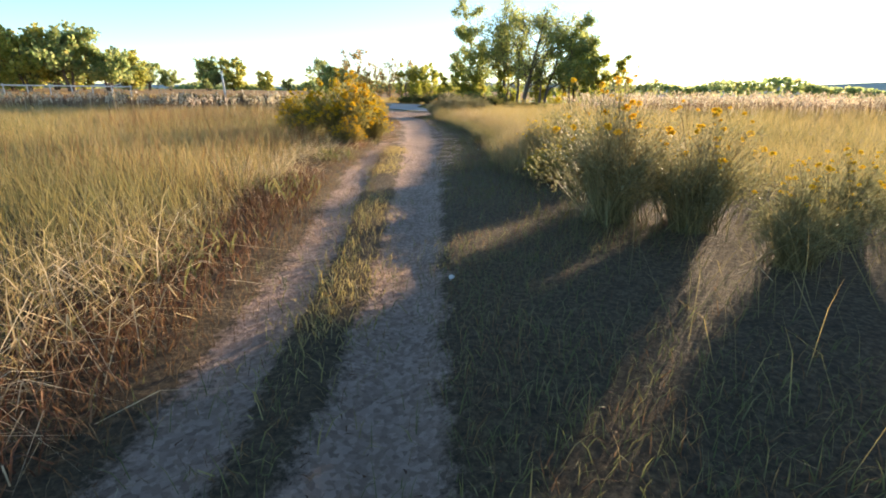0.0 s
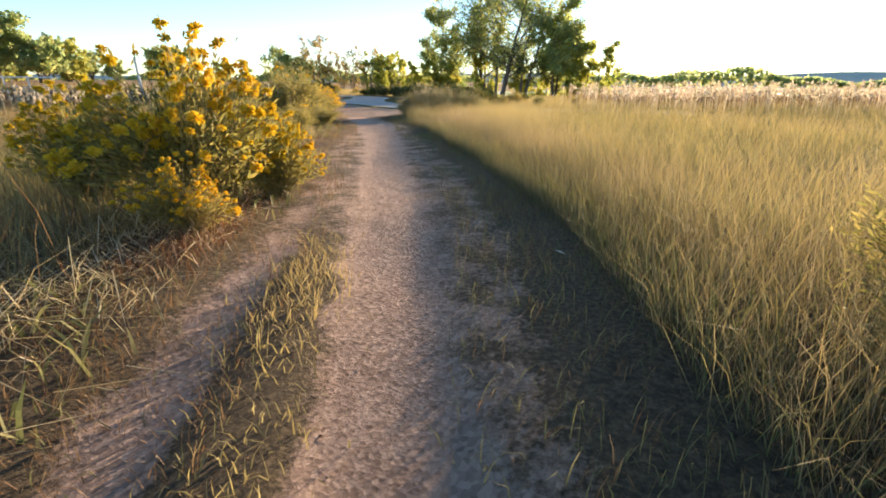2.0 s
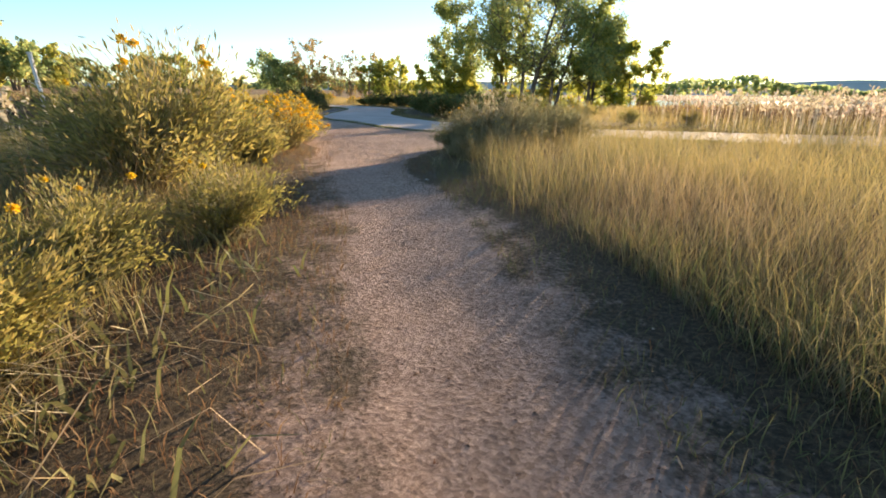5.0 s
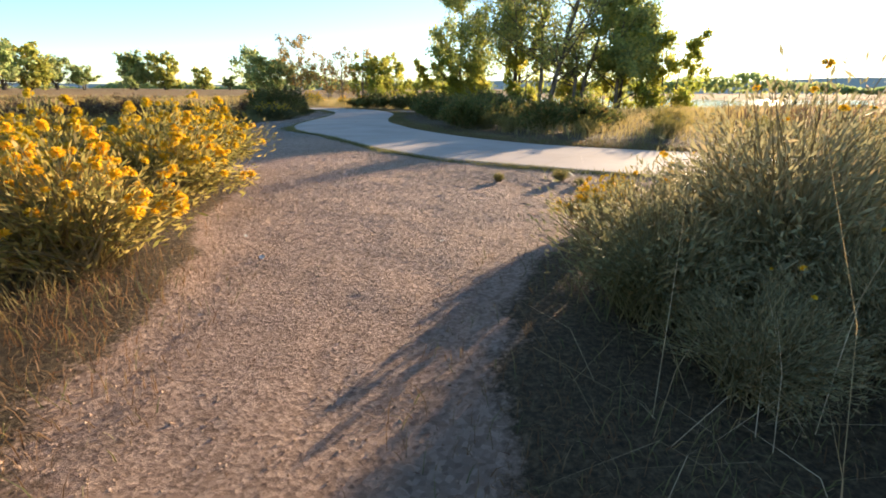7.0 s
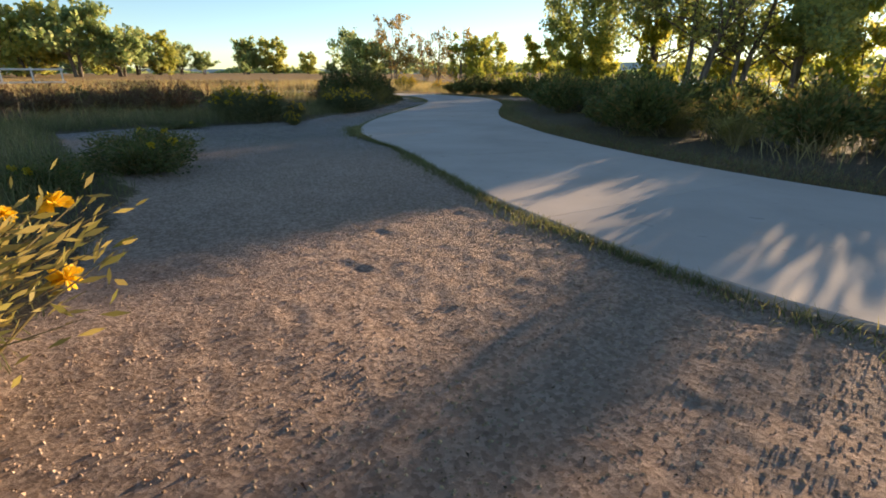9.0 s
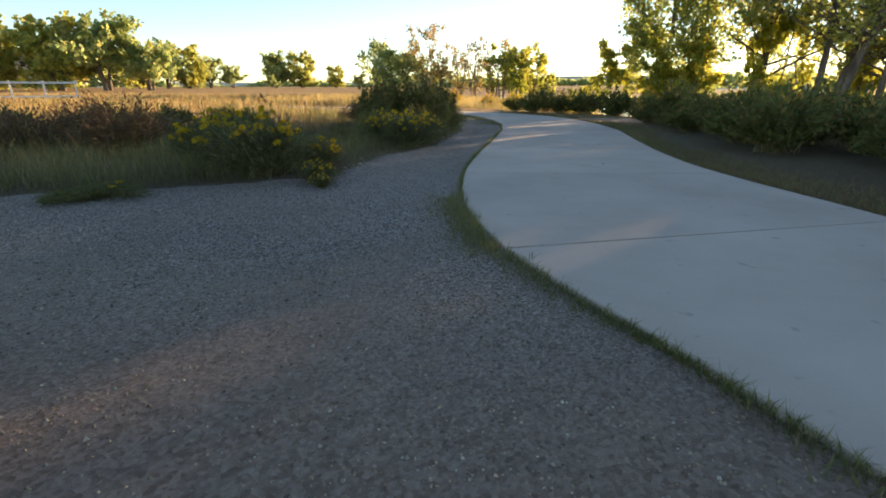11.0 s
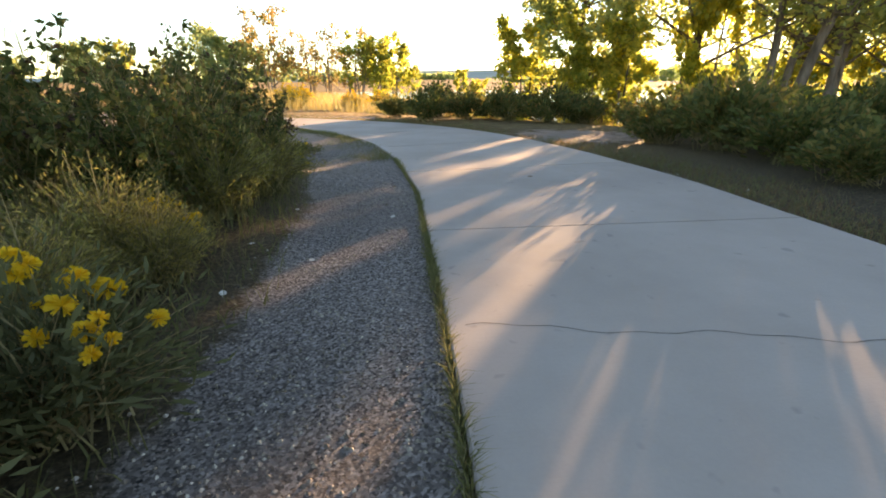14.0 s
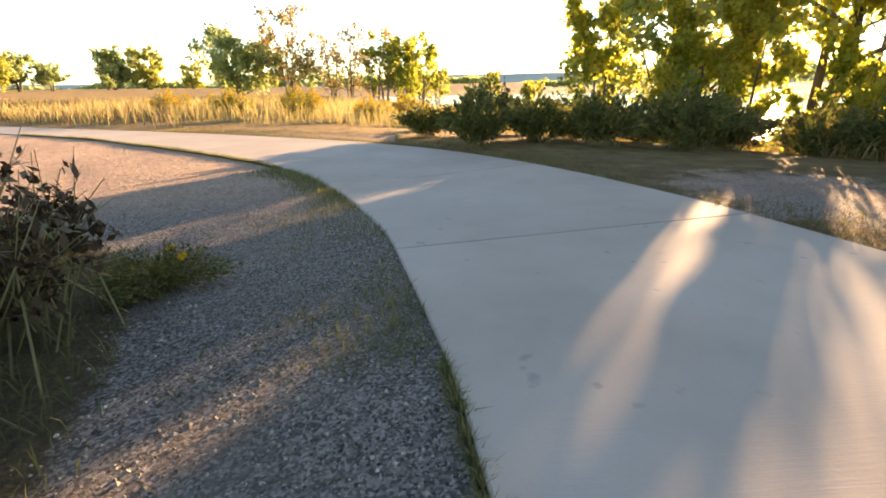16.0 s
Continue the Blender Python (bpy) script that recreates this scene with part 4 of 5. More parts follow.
for args in ((1.8, 7.2, 310, 0.55), (2.35, 6.4, 20, 0.5), (1.65, 6.1, 140, 0.4), (2.7, 7.7, 250, 0.6), (1.4, 5.0, 80, 0.36), (2.0, 3.7, 170, 0.4), (-3.9, 19.6, 80, 0.9), (-4.6, 17.4, 160, 0.85), (-3.1, 20.6, 210, 0.62), (-2.7, 16.6, 20, 0.45), (-3.3, 19.3, 130, 0.95, 1.25), (-2.4, 14.2, 60, 0.4), (-2.95, 14.9, 220, 0.5), (-2.55, 15.7, 310, 0.48), (-3.4, 13.6, 90, 0.5), (-2.3, 12.9, 170, 0.3), (-3.4, 15.9, 10, 0.6), (-2.3, 17.4, 250, 0.45), (-4.2, 14.6, 40, 0.6), (-3.0, 12.2, 280, 0.36), (-4.9, 16.1, 150, 0.65), (-4.2, 21.0, 300, 0.72), (-3.5, 21.6, 100, 0.5)):
    again(dry, *args)
sage = tagged(place(brush(1.04, 1.5, 35, 3, 7000, 0.012, SAGE_LEAF, 420, bloom=0.03), 0.35, 22.0), "tall grey green rabbitbrush gone to seed beside the track", "bush", "seeding rabbitbrush")
for args in ((-0.3, 21.9, 50, 0.66), (1.05, 22.7, 140, 0.9), (0.3, 21.4, 70, 0.55), (0.0, 22.55, 260, 0.55), (0.75, 23.2, 10, 0.55), (-0.25, 21.3, 300, 0.42), (1.8, 23.1, 20, 0.8)):
    again(sage, *args)
green_bloom = tagged(place(brush(0.62, 0.95, 13, 44, 4400, 0.0155, GREEN_GRASS, 260, bloom=0.05), -6.05, 38.6), "green rabbitbrush with yellow flower tops beside the gravel", "bush", "gravel rabbitbrush")
for args in ((-5.85, 39.4, 100, 0.85), (-6.6, 39.2, 220, 1.0), (-7.0, 35.5, 40, 1.2), (-7.9, 36.0, 170, 1.15), (-6.55, 36.1, 290, 0.6), (-6.1, 40.75, 310, 0.6), (-5.95, 43.15, 200, 0.55), (-6.25, 35.25, 0, 0.42), (-6.1, 35.0, 70, 0.25)):
    again(green_bloom, *args)
low = tagged(place(brush(0.36, 1.1, 15, 2, 4600, 0.019, SHRUB_LEAF, name="low_shrub", stretch=2.4), -5.6, 29.9), "low dark green shrub on the gravel's edge", "shrub", "low shrubs")
for args in ((-6.3, 30.9, 90, 1.0), (-8.1, 34.3, 30, 0.8, 0.45), (-11.0, 33.6, 200, 0.9, 0.6), (-6.1, 45.5, 40, 0.55, 1.0), (-5.7, 28.8, 250, 0.7, 1.1)):
    again(low, *args)
leafy = tagged(place(stalks(1.5, 1.3, 17, 64, 3700, 0.03, SHRUB_LEAF, 90, "leafy_shrub", 0.34), -6.5, 42.4), "tall dark leafy shrub at the gravel's edge", "shrub", "leafy shrubs")
stalky = tagged(place(brush(0.8, 1.0, 29, 0, 6500, 0.0095, BRUSH_LEAF, 420, "stalky_weed", 4.2), -6.1, 41.7), "stalky grey green weed with dry stems by the gravel", "weed", "stalky weeds")
for args in ((-5.95, 42.6, 60, 0.9), (-6.3, 40.6, 120, 0.8), (-6.6, 41.7, 200, 1.1), (-7.1, 40.2, 260, 0.8), (-6.0, 40.5, 10, 0.6), (-6.3, 40.0, 170, 0.7), (-0.3, 25.5, 50, 0.15), (0.4, 25.4, 140, 0.2), (0.55, 25.15, 220, 0.13), (1.7, 24.7, 10, 0.22)):
    again(stalky, *args)
for args in ((-6.4, 41.35, 110, 0.8), (-6.05, 42.75, 20, 0.72), (-7.0, 41.4, 330, 0.95), (-7.5, 42.0, 300, 1.0), (-7.9, 42.9, 30, 0.8), (-7.2, 40.6, 150, 0.75), (-6.15, 41.9, 200, 0.7), (-6.3, 43.05, 80, 0.9)):
    again(leafy, *args)
seedy = tagged(place(stalks(0.85, 1.15, 27, 62, 700, 0.028, SEED_HEAD, 190, "dried_shrub", 0.3), -6.45, 45.0), "half-dead shrub with dark curled leaves by the gravel", "shrub", "dried shrubs")
for args in ((-7.2, 45.3, 120, 0.9), (-6.35, 44.25, 60, 0.7), (-6.9, 44.3, 250, 0.85), (-7.8, 46.1, 40, 0.8)):
    again(seedy, *args)
hedge = tagged(place(brush(1.0, 1.5, 19, 0, 2900, 0.047, SHRUB_LEAF, 100, "hedge_shrub", 2.2), -0.2, 38.6), "dense dark green shrub along the path", "shrub", "path shrubs")
g = np.random.default_rng(5)
spots = [(-0.1 + 0.25 * math.sin(y * 1.9), y) for y in np.arange(39.8, 46, 1.15)] + [(1.0 + 0.3 * math.sin(y * 2.3), y) for y in np.arange(37.2, 47, 1.3)]
spots += [(2.5, y) for y in np.arange(36, 48, 1.7)]
spots += [(x, 50.6 - 0.25 * x + 0.35 * math.sin(x * 2.1)) for x in np.arange(-3.6, 3.4, 1.05)] + [(x, 52.3 - 0.2 * x + 0.4 * math.sin(x * 1.7)) for x in np.arange(-4.4, 5.5, 1.4)]
spots += [(2.2, 48.8), (3.4, 48.0), (3.6, 49.6), (5.0, 50.0), (4.6, 46.5)]
spots += [(0.4, 33.5), (0.75, 34.3), (0.15, 34.9), (1.6, 35.3), (0.6, 36.0), (1.5, 33.0), (2.9, 34.4), (2.0, 31.8), (3.2, 32.1), (4.5, 33.6), (6.0, 33.4), (2.6, 36.6), (4.2, 35.6), (4.0, 37.8)]
for x, y in spots:
    if 37.2 < math.degrees(math.atan2(x + 4.8, y - 43.1)) < 39.6 and y > 44:
        continue
    low_scrub = 0.68 if y < 35 and (x, y) not in ((2.0, 31.8), (3.2, 32.1), (0.4, 33.5), (0.75, 34.3), (0.15, 34.9)) else 1.0
    low_scrub = 1.12 if 42.5 < y < 50 and x > 0.5 else low_scrub
    again(hedge, x, y, g.uniform(0, 360), g.uniform(0.75, 1.08) * low_scrub, g.uniform(0.8, 1.1))
brown_hedge = tagged(place(brush(0.95, 1.7, 23, 0, 4200, 0.02, RUST_GRASS, 260, "weed_clump", 4.5), -10.3, 37.2), "tall brown and green weed clump behind the gravel", "weed", "weed clumps")
for x, y in [(-11.6, 36.6), (-13.0, 36.3), (-14.6, 36.2), (-9.9, 38.6), (-9.6, 40.1), (-9.3, 41.6), (-9.0, 43.2), (-16.2, 35.8), (-18, 35.5), (-12.2, 38.4), (-10.8, 41.6), (-8.9, 45.2), (-20, 35), (-22.5, 34.6)]:
    again(brown_hedge if (int(x * 10) % 3) else hedge, x, y, g.uniform(0, 360), g.uniform(0.8, 1.05), g.uniform(0.85, 1.05))

# dark shrubs added to stand in for the shaded side of the bank
for x, y in [(-10.3, 42.6), (-11.0, 41.2), (-11.7, 39.9), (-12.4, 38.7), (-13.4, 40.4), (-14.0, 38.4), (-12.0, 43.0)]:
    again(hedge, x, y, g.uniform(0, 360), g.uniform(0.75, 0.95), g.uniform(0.7, 0.85))


# ---- trees ----
def tree(h, w, seed, leaf_material, n_leaf, leaf, stems=1, crown_low=0.2, bark=None, lean=(0, 0), sparse=False, name="cottonwood_tree", limbs=9, spread=1.0, r0=None):
    g = np.random.default_rng(seed)
    root = empty(name)
    r0 = r0 or h * 0.022
    ends, sub = [], []
    for s in range(stems):
        a = 6.283 * s / max(stems, 1) + g.uniform(0, 1.2)
        out = (0.0 if stems == 1 else w * 0.17) * spread
        n = 8
        t = np.linspace(0, 1, n)
        top = np.array([math.cos(a) * out + lean[0] * h, math.sin(a) * out + lean[1] * h, h * g.uniform(0.8, 0.95)])
        pts = np.column_stack([t ** 1.2 * top[0], t ** 1.2 * top[1], t * top[2]]) + np.column_stack([g.normal(0, 0.012 * h, n), g.normal(0, 0.012 * h, n), np.zeros(n)]) * t[:, None]
        pts[:, :2] += np.array([math.cos(a), math.sin(a)]) * (0.0 if stems == 1 else 0.035 * h)
        pts[0, 2] = -0.2
        rad = r0 * (1 - 0.85 * t) * g.uniform(0.75, 1.1)
        rad[0] *= 1.35
        mesh_object("trunk", *tubes([(pts, rad)], 9), bark or BARK, root, smooth=True)
        lines = []
        for k in range(limbs):
            u = g.uniform(crown_low * 0.8, 0.95)
            b0 = np.array([np.interp(u, t, pts[:, j]) for j in range(3)])
            ang = g.uniform(0, 6.283) if stems == 1 else a + g.normal(0, 1.0)
            ln = w * 0.5 * (1.05 - 0.65 * u) * g.uniform(0.7, 1.15)
            rise = ln * g.uniform(0.25, 1.0)
            e = b0 + np.array([math.cos(ang) * ln, math.sin(ang) * ln, rise])
            e[2] = min(e[2], h)
            m = (b0 + e) / 2 + g.normal(0, 0.06 * ln, 3) - np.array([0, 0, 0.08 * ln])
            lines.append(([b0, m, e], [r0 * 0.38 * (1 - 0.6 * u), r0 * 0.24 * (1 - 0.5 * u), r0 * 0.06]))
            for q in range(5):
                v = g.uniform(0.25, 1)
                c0 = b0 * (1 - v) ** 2 + 2 * m * v * (1 - v) + e * v ** 2
                l2 = ln * g.uniform(0.22, 0.5)
                d = g.normal(size=3) * np.array([1, 1, 0.8]) + np.array([0, 0, 0.5 if not sparse else 1.2])
                c1 = c0 + d / np.linalg.norm(d) * l2
                lines.append(([c0, (c0 + c1) / 2 + g.normal(0, 0.06 * l2, 3), c1], [r0 * 0.11, r0 * 0.07, r0 * 0.02]))
                sub.append((c0, c1))
                ends.append(c1)
            ends.append(e)
        tagged(mesh_object("branch_work", *tubes(lines, 4), bark or BARK, root), kind="stuff")
    sub = np.array(sub)
    k = g.integers(0, len(sub), n_leaf)
    s = g.uniform(0.15, 1.15, n_leaf)[:, None]
    pts = sub[k, 0] * (1 - s) + sub[k, 1] * s + g.normal(0, 1, (n_leaf, 3)) * w * (0.033 if not sparse else 0.026)
    keep = pts[:, 2] > h * crown_low * 0.4
    v, q = leaf_quads(g, pts[keep], leaf, 1.25)
    tagged(mesh_object("crown", v, q, leaf_material, root), kind="stuff")
    return root


for args in ((1.3, 32.3, 40, 0.42), (2.7, 30.6, 130, 0.36), (4.2, 30.0, 220, 0.4), (5.9, 29.4, 300, 0.42), (0.9, 33.4, 70, 0.5), (7.6, 28.8, 10, 0.45), (5.2, 31.6, 90, 0.6)):
    again(dry, *args)
for args in ((-3.5, 59.2, 10, 0.9), (-6.0, 60.4, 80, 1.0), (-1.6, 61.0, 150, 1.1), (-8.6, 61.6, 210, 1.0), (-11.5, 62.8, 300, 1.1), (-4.6, 63.5, 50, 1.2), (-14.5, 64.5, 120, 1.1), (-9.6, 66.0, 190, 1.3), (-1.2, 65.5, 260, 1.2)):
    again(wide_bloom, *args)

TREE = "tall green cottonwood tree with rugged trunk by the lake"
big = tagged(place(tree(12.3, 9.6, 31, COTTON_LEAF, 9500, 0.14, 2, 0.24, limbs=16, spread=0.9, r0=0.2), 7.0, 56.4), "large multi-stemmed green cottonwood by the lake", "tree", "cottonwoods")
tagged(place(tree(11.2, 8.4, 37, COTTON_LEAF, 5500, 0.14, 3, 0.26, lean=(0.16, 0), limbs=15, r0=0.19), 8.3, 53.2), "large leaning green cottonwood with several trunks", "tree", "cottonwoods")
tagged(place(tree(10.2, 8.4, 41, COTTON_LEAF, 5200, 0.15, 2, 0.26, lean=(0.21, 0.0), limbs=18, r0=0.17), 10.6, 53.4), "strongly leaning cottonwood with open crown by the lake", "tree", "cottonwoods")
sap = tagged(place(tree(4.6, 3.0, 43, YELLOW_LEAF, 6000, 0.12, 2, 0.02, limbs=10, r0=0.05, name="sapling"), 0.9, 57.4), "yellow green young tree on the lake shore", "tree", "saplings")
tagged(place(tree(9.0, 7.2, 57, COTTON_LEAF, 18000, 0.17, 2, 0.16, limbs=16, r0=0.14), 13.9, 54.4), "broad green cottonwood above the lake shore", "tree", "cottonwoods")
tagged(place(tree(12.6, 6.6, 39, COTTON_LEAF, 13000, 0.15, 1, 0.12, limbs=28, r0=0.14), 3.0, 57.3), "slender green cottonwood leafy to the ground by the lake", "tree", "cottonwoods")
# those at x 15.7 and 17.9 are added, 7.15 stretched, to cast shade
for args in ((2.4, 56.0, 200, 0.72), (-0.6, 59.5, 30, 0.45), (4.9, 54.2, 300, 0.42), (11.5, 57.0, 150, 0.7), (13.8, 56.0, 250, 1.1), (6.5, 54.5, 75, 0.55), (3.75, 55.0, 215, 0.92), (15.7, 54.6, 20, 1.35), (17.9, 54.8, 120, 1.4), (10.5, 55.0, 200, 0.9), (7.15, 55.4, 140, 1.12, 1.6), (3.2, 55.6, 330, 1.0), (-4.5, 84, 10, 0.9), (6.2, 104, 60, 1.0), (2.4, 98, 200, 0.6)):
    again(sap, *args)
bare = tagged(place(tree(9.2, 7.0, 47, SPARSE_LEAF, 2600, 0.24, 3, 0.1, TWIG, sparse=True, limbs=10, r0=0.10, name="autumn_tree"), -16.6, 96), "half-bare autumn tree with orange leaves", "tree", "autumn trees")
tagged(place(tree(6.6, 8.5, 53, FAR_LEAF, 5200, 0.30, 3, 0.05, limbs=9, name="bushy_tree"), -21.5, 95.5), "dark green bushy tree in the far meadow", "tree", "bushy trees")
grey = tagged(place(tree(7.4, 5.0, 59, SPARSE_LEAF, 700, 0.22, 4, 0.05, TWIG, sparse=True, limbs=9, r0=0.09, name="bare_tree"), -10.8, 100), "grey nearly bare tree with upright twigs", "tree", "bare trees")
for args in ((-8.0, 101, 120, 1.2), (-12.6, 99, 40, 1.05)):
    again(grey, *args)
half = tagged(place(tree(7.0, 4.6, 61, YELLOW_LEAF, 1900, 0.24, 4, 0.05, TWIG, sparse=True, limbs=9, r0=0.08, name="willow_tree"), -5.2, 100), "slim yellow green willow with upright branches", "tree", "willows")
for args in ((-2.9, 101, 80, 1.15), (-6.9, 99, 200, 1.1), (-0.9, 102, 150, 0.7), (-4.1, 103, 300, 1.2)):
    again(half, *args)
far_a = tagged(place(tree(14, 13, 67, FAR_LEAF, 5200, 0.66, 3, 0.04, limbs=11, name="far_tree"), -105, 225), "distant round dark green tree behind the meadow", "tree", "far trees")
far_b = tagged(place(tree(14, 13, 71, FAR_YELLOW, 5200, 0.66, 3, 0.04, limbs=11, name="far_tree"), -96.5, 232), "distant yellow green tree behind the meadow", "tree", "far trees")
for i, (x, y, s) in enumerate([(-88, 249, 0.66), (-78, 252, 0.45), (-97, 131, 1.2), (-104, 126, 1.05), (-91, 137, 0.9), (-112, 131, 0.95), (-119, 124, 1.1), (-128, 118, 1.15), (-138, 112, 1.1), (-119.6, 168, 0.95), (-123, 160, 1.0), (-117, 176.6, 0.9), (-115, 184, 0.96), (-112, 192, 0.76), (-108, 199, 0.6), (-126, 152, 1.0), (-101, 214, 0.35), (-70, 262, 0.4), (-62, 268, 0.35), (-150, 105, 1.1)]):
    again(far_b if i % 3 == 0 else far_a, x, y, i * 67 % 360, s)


# ---- far woods and low hills round the horizon ----
def woods(seed, r, a0, a1, tall, n):
    g = np.random.default_rng(seed)
    a = np.radians(g.uniform(a0, a1, n))
    top = tall * (0.55 + 0.25 * np.sin(a * 9 + seed) + 0.2 * np.sin(a * 23 + 2 * seed) + 0.12 * np.sin(a * 61))
    z = top * g.uniform(0, 1, n) ** 0.8
    d = r * (1 + g.uniform(-0.03, 0.03, n))
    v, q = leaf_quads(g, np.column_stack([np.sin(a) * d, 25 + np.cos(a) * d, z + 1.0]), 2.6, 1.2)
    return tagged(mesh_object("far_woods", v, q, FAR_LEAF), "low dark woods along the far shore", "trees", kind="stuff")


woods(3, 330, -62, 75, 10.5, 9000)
az_h = np.radians(np.linspace(-80, 85, 200))
ridge = 11 + 3 * np.sin(az_h * 4 + 1) + 2 * np.sin(az_h * 9) + 0.7 * np.sin(az_h * 27) + 5 * np.exp(-((np.degrees(az_h) - 42) / 16) ** 2)
v = np.vstack([np.column_stack([np.sin(az_h) * 620, 25 + np.cos(az_h) * 620, np.full(200, -2.0)]), np.column_stack([np.sin(az_h) * 640, 25 + np.cos(az_h) * 640, ridge]), np.column_stack([np.sin(az_h) * 720, 25 + np.cos(az_h) * 720, np.full(200, -2.0)])])
# the distance haze is put into the hills' pale blue-grey base colour
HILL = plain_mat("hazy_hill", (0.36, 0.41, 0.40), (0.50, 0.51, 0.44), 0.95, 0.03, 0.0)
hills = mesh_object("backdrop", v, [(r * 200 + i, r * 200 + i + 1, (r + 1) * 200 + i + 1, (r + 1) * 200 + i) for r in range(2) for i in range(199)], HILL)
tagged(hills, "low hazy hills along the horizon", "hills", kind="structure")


# ---- small things ----
WHITE = plain_mat("weathered_white_paint", (0.55, 0.53, 0.50), (0.78, 0.76, 0.72), 0.7, 12)
BLUE = plain_mat("faded_blue_plastic", (0.07, 0.14, 0.23), (0.14, 0.24, 0.35), 0.55, 7, 0.35)
SEAM = plain_mat("dark_seam", (0.03, 0.045, 0.07), (0.05, 0.07, 0.10), 0.7, 9)
TEAL = plain_mat("teal_roof", (0.09, 0.22, 0.23), (0.14, 0.29, 0.29), 0.6, 3)
GLASS = plain_mat("dark_window_glass", (0.03, 0.035, 0.04), (0.05, 0.055, 0.06), 0.15, 3, 0.0)


def box(bm, a, b, bevel=0.0):
    """A box between two corners."""
    r = bmesh.ops.create_cube(bm, size=1.0)
    for q in r["verts"]:
        q.co = Vector([(a[i] + b[i]) / 2 + q.co[i] * (b[i] - a[i]) for i in range(3)])
    if bevel:
        bmesh.ops.bevel(bm, geom=list({e for q in r["verts"] for e in q.link_edges}), offset=bevel, segments=2, affect="EDGES")


# leaning white marker post in the reeds
post = empty("marker_post", pose(-14.9, 34.3, 0.0, 0, -3, 0))
tagged(post, "leaning weathered white marker post among reeds", "post")
bm = bmesh.new()
box(bm, (-0.055, -0.055, -0.3), (0.055, 0.055, 2.28), 0.012)
part("shaft", bm, WHITE, post)
bm = bmesh.new()
box(bm, (-0.075, -0.075, 2.28), (0.075, 0.075, 2.34), 0.012)
part("cap", bm, WHITE, post)

# rail fence far across the meadow
fence = empty("rail_fence", pose(-43.0, 69.0, 0.0, 0, 0, 226))
tagged(fence, "white two-rail fence across the far meadow", "fence")
for i in range(7):
    bm = bmesh.new()
    box(bm, (i * 2.2 - 0.07, -0.07, -0.4), (i * 2.2 + 0.07, 0.07, 1.85), 0.01)
    part("post", bm, WHITE, fence)
for z in (0.55, 1.68):
    bm = bmesh.new()
    box(bm, (-0.2, 0.071, z - 0.08), (13.4, 0.115, z + 0.08), 0.008)
    part("rail", bm, WHITE, fence)

# house behind the far trees
house = empty("house", pose(-136, 143, 3.0, 0, 0, 40))
tagged(house, "white house with a teal roof among far trees", "house")
bm = bmesh.new()
box(bm, (-5, -4, -0.5), (5, 4, 6.2))
part("wall", bm, WHITE, house)
bm = bmesh.new()
pr_v = [bm.verts.new(c) for c in ((-5.4, -4.5, 6.2), (5.4, -4.5, 6.2), (5.4, 4.5, 6.2), (-5.4, 4.5, 6.2), (-5.4, 0, 8.6), (5.4, 0, 8.6))]
for f in ((0, 1, 5, 4), (2, 3, 4, 5), (1, 2, 5), (3, 0, 4), (3, 2, 1, 0)):
    bm.faces.new([pr_v[i] for i in f])
part("roof", bm, TEAL, house, "teal gabled roof")
for wx in (-3.4, -1.1, 1.2, 3.5):
    for wz in (1.2, 4.0):
        bm = bmesh.new()
        box(bm, (wx - 0.5, -4.06, wz), (wx + 0.5, -3.96, wz + 1.3), 0.01)
        part("window", bm, GLASS, house, "dark window")

# blue barrel that lies in the weeds
barrel = empty("barrel", Matrix.LocRotScale((-8.55, 40.7, -0.86), Euler((0, 0, radians(25))), (1.42, 1.42, 1.45)))
tagged(barrel, "faded blue plastic barrel lying half buried in weeds", "barrel")
bm = bmesh.new()
bmesh.ops.create_uvsphere(bm, u_segments=40, v_segments=24, radius=0.42)
bmesh.ops.delete(bm, geom=[q for q in bm.verts if q.co.z < -0.2], context="VERTS")
for q in bm.verts:
    a = math.atan2(q.co.y, q.co.x)
    rib = 1 + 0.012 * math.cos(a * 14)
    q.co = Vector((q.co.x * 0.95 * rib, q.co.y * 0.9 * rib, math.copysign(abs(q.co.z / 0.42) ** 0.8 * 0.46, q.co.z)))
    q.co += Vector((0, 0, 0.012 * noise.noise(q.co * 5)))
body_part = part("shell", bm, BLUE, barrel)
body_part.data.polygons.foreach_set("use_smooth", [True] * len(body_part.data.polygons))
lines = [([(0.404 * math.cos(u) * math.cos(g2), 0.383 * math.cos(u) * math.sin(g2), 0.463 * max(math.sin(u), 0) ** 0.8) for u in np.linspace(0.05, 1.5, 14)], [0.006] * 14) for g2 in (radians(-75),)]
mesh_object("seam", *tubes(lines, 5), SEAM, barrel, "dark vertical seam")

# fallen leaves on the gravel and the concrete
LEAF_PALE = plain_mat("pale_fallen_leaf", (0.55, 0.50, 0.42), (0.72, 0.68, 0.60), 0.7, 20)
LEAF_BROWN = plain_mat("brown_fallen_leaf", (0.16, 0.10, 0.06), (0.28, 0.19, 0.11), 0.8, 20)


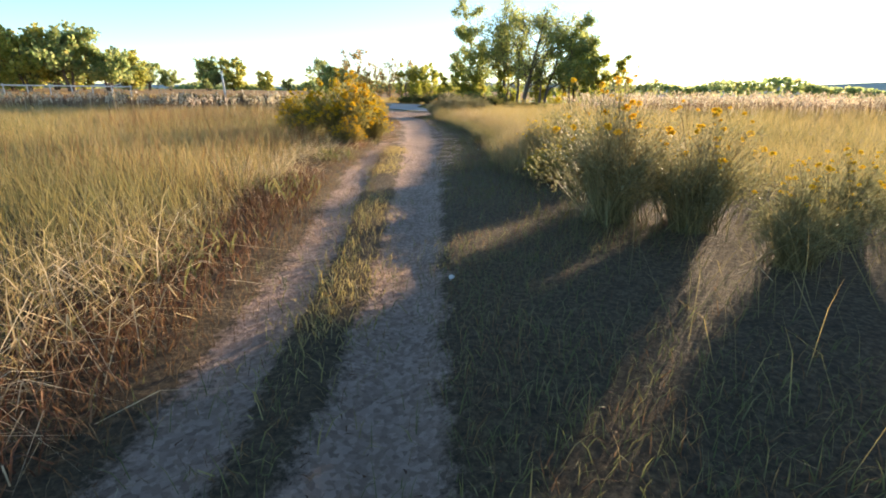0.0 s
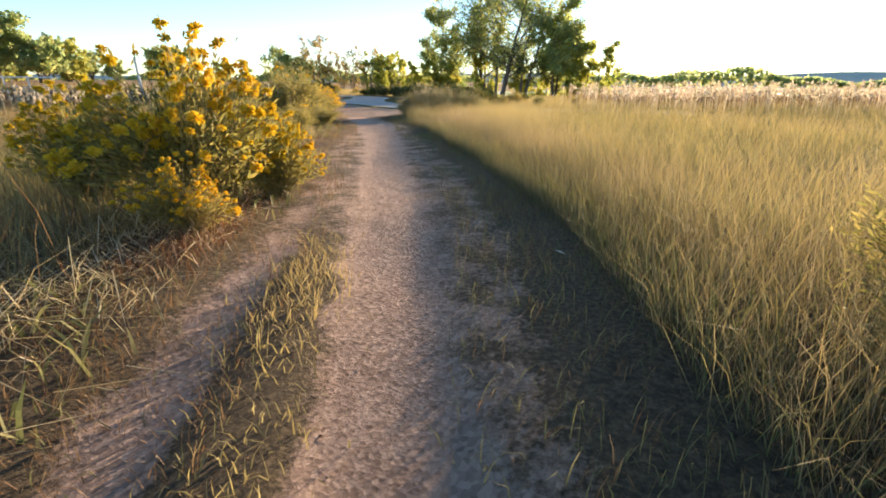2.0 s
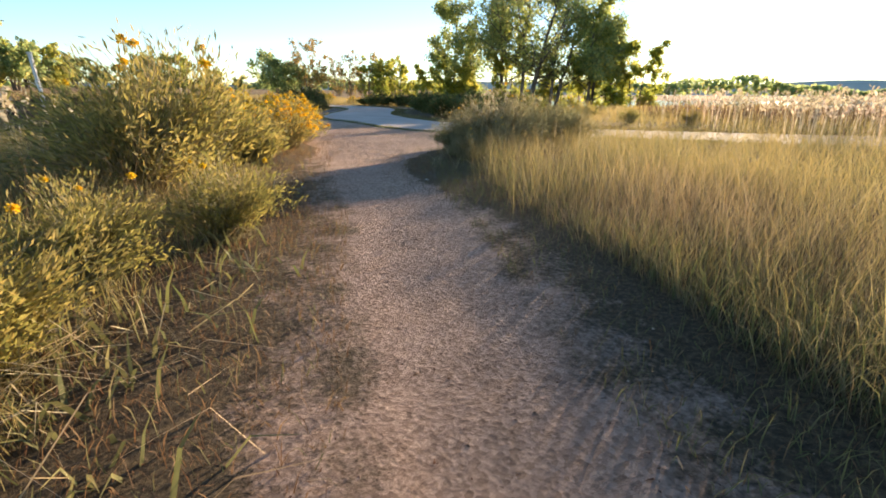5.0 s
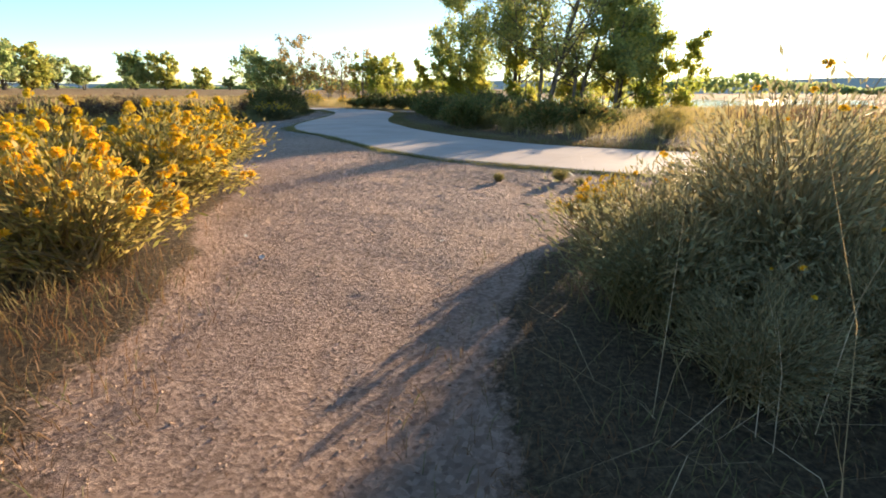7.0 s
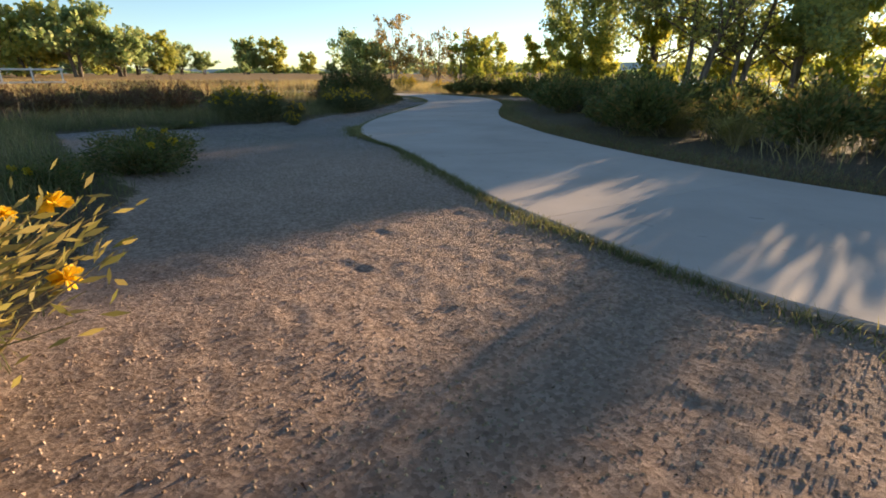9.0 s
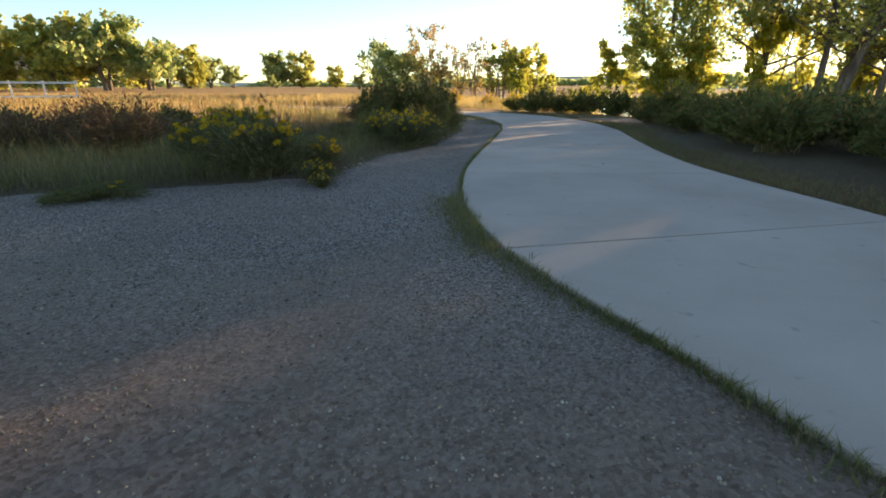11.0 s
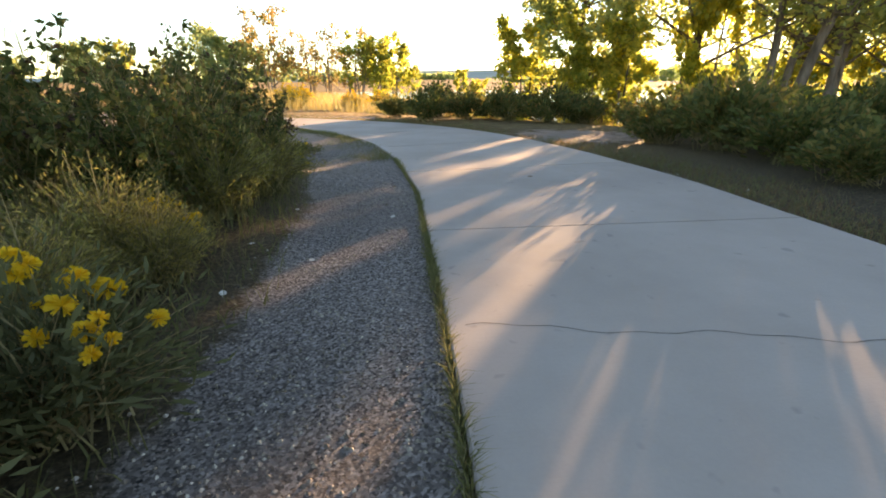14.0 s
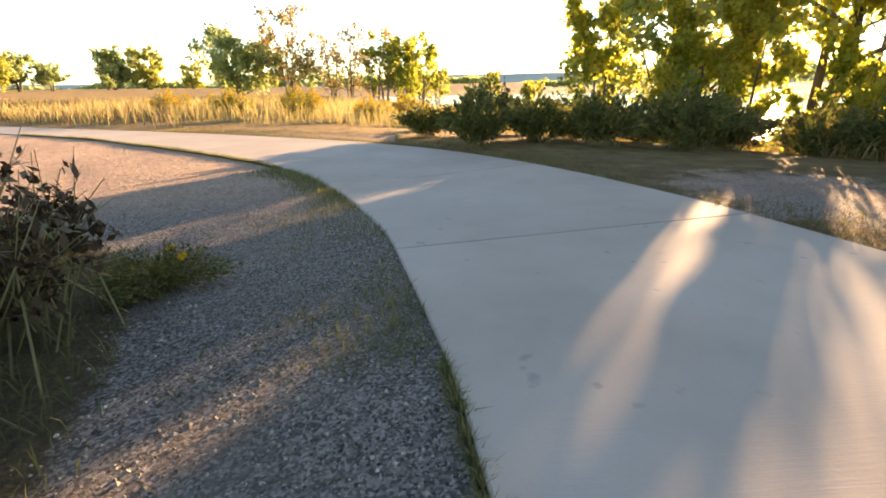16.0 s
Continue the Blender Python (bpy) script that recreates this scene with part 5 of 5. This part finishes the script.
def leaf_mesh(material):
    """A curled leaf blade with thickness and a short stalk."""
    n = 9
    t = np.linspace(0, 1, n)
    half = 0.36 * np.sin(math.pi * t ** 0.8) * (1 - 0.25 * t)
    top = [(s * hw, x - 0.5, 0.18 * (x - 0.5) ** 2 + 0.22 * abs(s) * hw + 0.03) for x, hw in zip(t, half) for s in (-1, 0, 1)]
    v = top + [(x, y, z - 0.02) for x, y, z in top]
    m = n * 3
    f = []
    for i in range(n - 1):
        for k in range(2):
            a = i * 3 + k
            f += [(a, a + 1, a + 4, a + 3), (m + a + 3, m + a + 4, m + a + 1, m + a)]
        f += [(i * 3, i * 3 + 3, m + i * 3 + 3, m + i * 3), (i * 3 + 5, i * 3 + 2, m + i * 3 + 2, m + i * 3 + 5)]
    tv, tf = tubes([([(0, -0.5, 0.06), (0.03, -0.75, 0.04)], [0.02, 0.012])], 4)
    f += [tuple(i + 2 * m for i in q) for q in tf]
    me = bpy.data.meshes.new("fallen_leaf")
    me.from_pydata(v + [tuple(c) for c in tv], [], f)
    me.materials.append(material)
    return me


LEAVES = [leaf_mesh(LEAF_PALE), leaf_mesh(LEAF_BROWN)]
g = np.random.default_rng(77)
fallen = [(-6.2, 36.5, 0, 0.085), (-6.25, 36.1, 0, 0.07), (-6.3, 36.9, 0, 0.06), (-6.45, 35.8, 0, 0.05), (-5.3, 40.8, 0, 0.05), (-5.68, 41.0, 0, 0.045), (-4.8, 41.7, 0, 0.06), (-5.65, 40.3, 0, 0.055), (-5.9, 37.4, 0, 0.045), (-5.75, 38.3, 0, 0.04), (-5.55, 41.9, 0, 0.05), (-4.75, 42.9, 1, 0.05), (-3.3, 43.0, 1, 0.06), (-3.6, 38.7, 1, 0.04), (-2.7, 39.3, 1, 0.04), (-3.0, 36.9, 1, 0.05), (-0.2, 22.4, 0, 0.05), (0.05, 2.35, 0, 0.05), (-1.15, 23.2, 0, 0.05), (-2.3, 22.9, 0, 0.06), (-2.55, 23.4, 0, 0.045), (0.62, 8.4, 0, 0.06), (0.5, 14.1, 0, 0.05), (-0.9, 19.6, 0, 0.05)]
fallen += [(g.uniform(-1.7, -1.45), y, int(g.uniform() < 0.4), g.uniform(0.03, 0.055)) for y in np.arange(37.0, 44.5, 0.42)]
for x, y, kind_i, s in fallen:
    o = new("fallen_leaf", LEAVES[kind_i])
    pd, hw = near_path(np.array(x), np.array(y))
    z = 0.033 if pd < hw - 0.02 else float(height(np.array(x), np.array(y))) + 0.004
    o.matrix_basis = Matrix.LocRotScale((x, y, z), Euler((g.uniform(-0.25, 0.25), g.uniform(-0.25, 0.25), g.uniform(0, 6.28))), (s, s, s))
    tagged(o, ("curled pale dry leaf lying on the ground", "curled brown dry leaf lying on the ground")[kind_i], "leaf", "fallen leaves")

# a hairline crack that runs across one slab: flat strip, grime and inner shadow as colour
CRACK = plain_mat("crack_shadow_grime", (0.05, 0.045, 0.04), (0.09, 0.08, 0.07), 0.95, 30)
t_c = np.linspace(0, 1, 40)
cx = -4.55 + 2.7 * t_c
cy = 39.85 - 0.62 * t_c + 0.02 * np.sin(t_c * 21) + 0.012 * np.sin(t_c * 57)
cv = np.vstack([np.column_stack([cx, cy + d, np.full(40, 0.0335)]) for d in (-0.002, 0.002)])
mesh_object("crack", cv, [(i, i + 1, i + 41, i + 40) for i in range(39)], CRACK, concrete_path, "dark hairline crack")
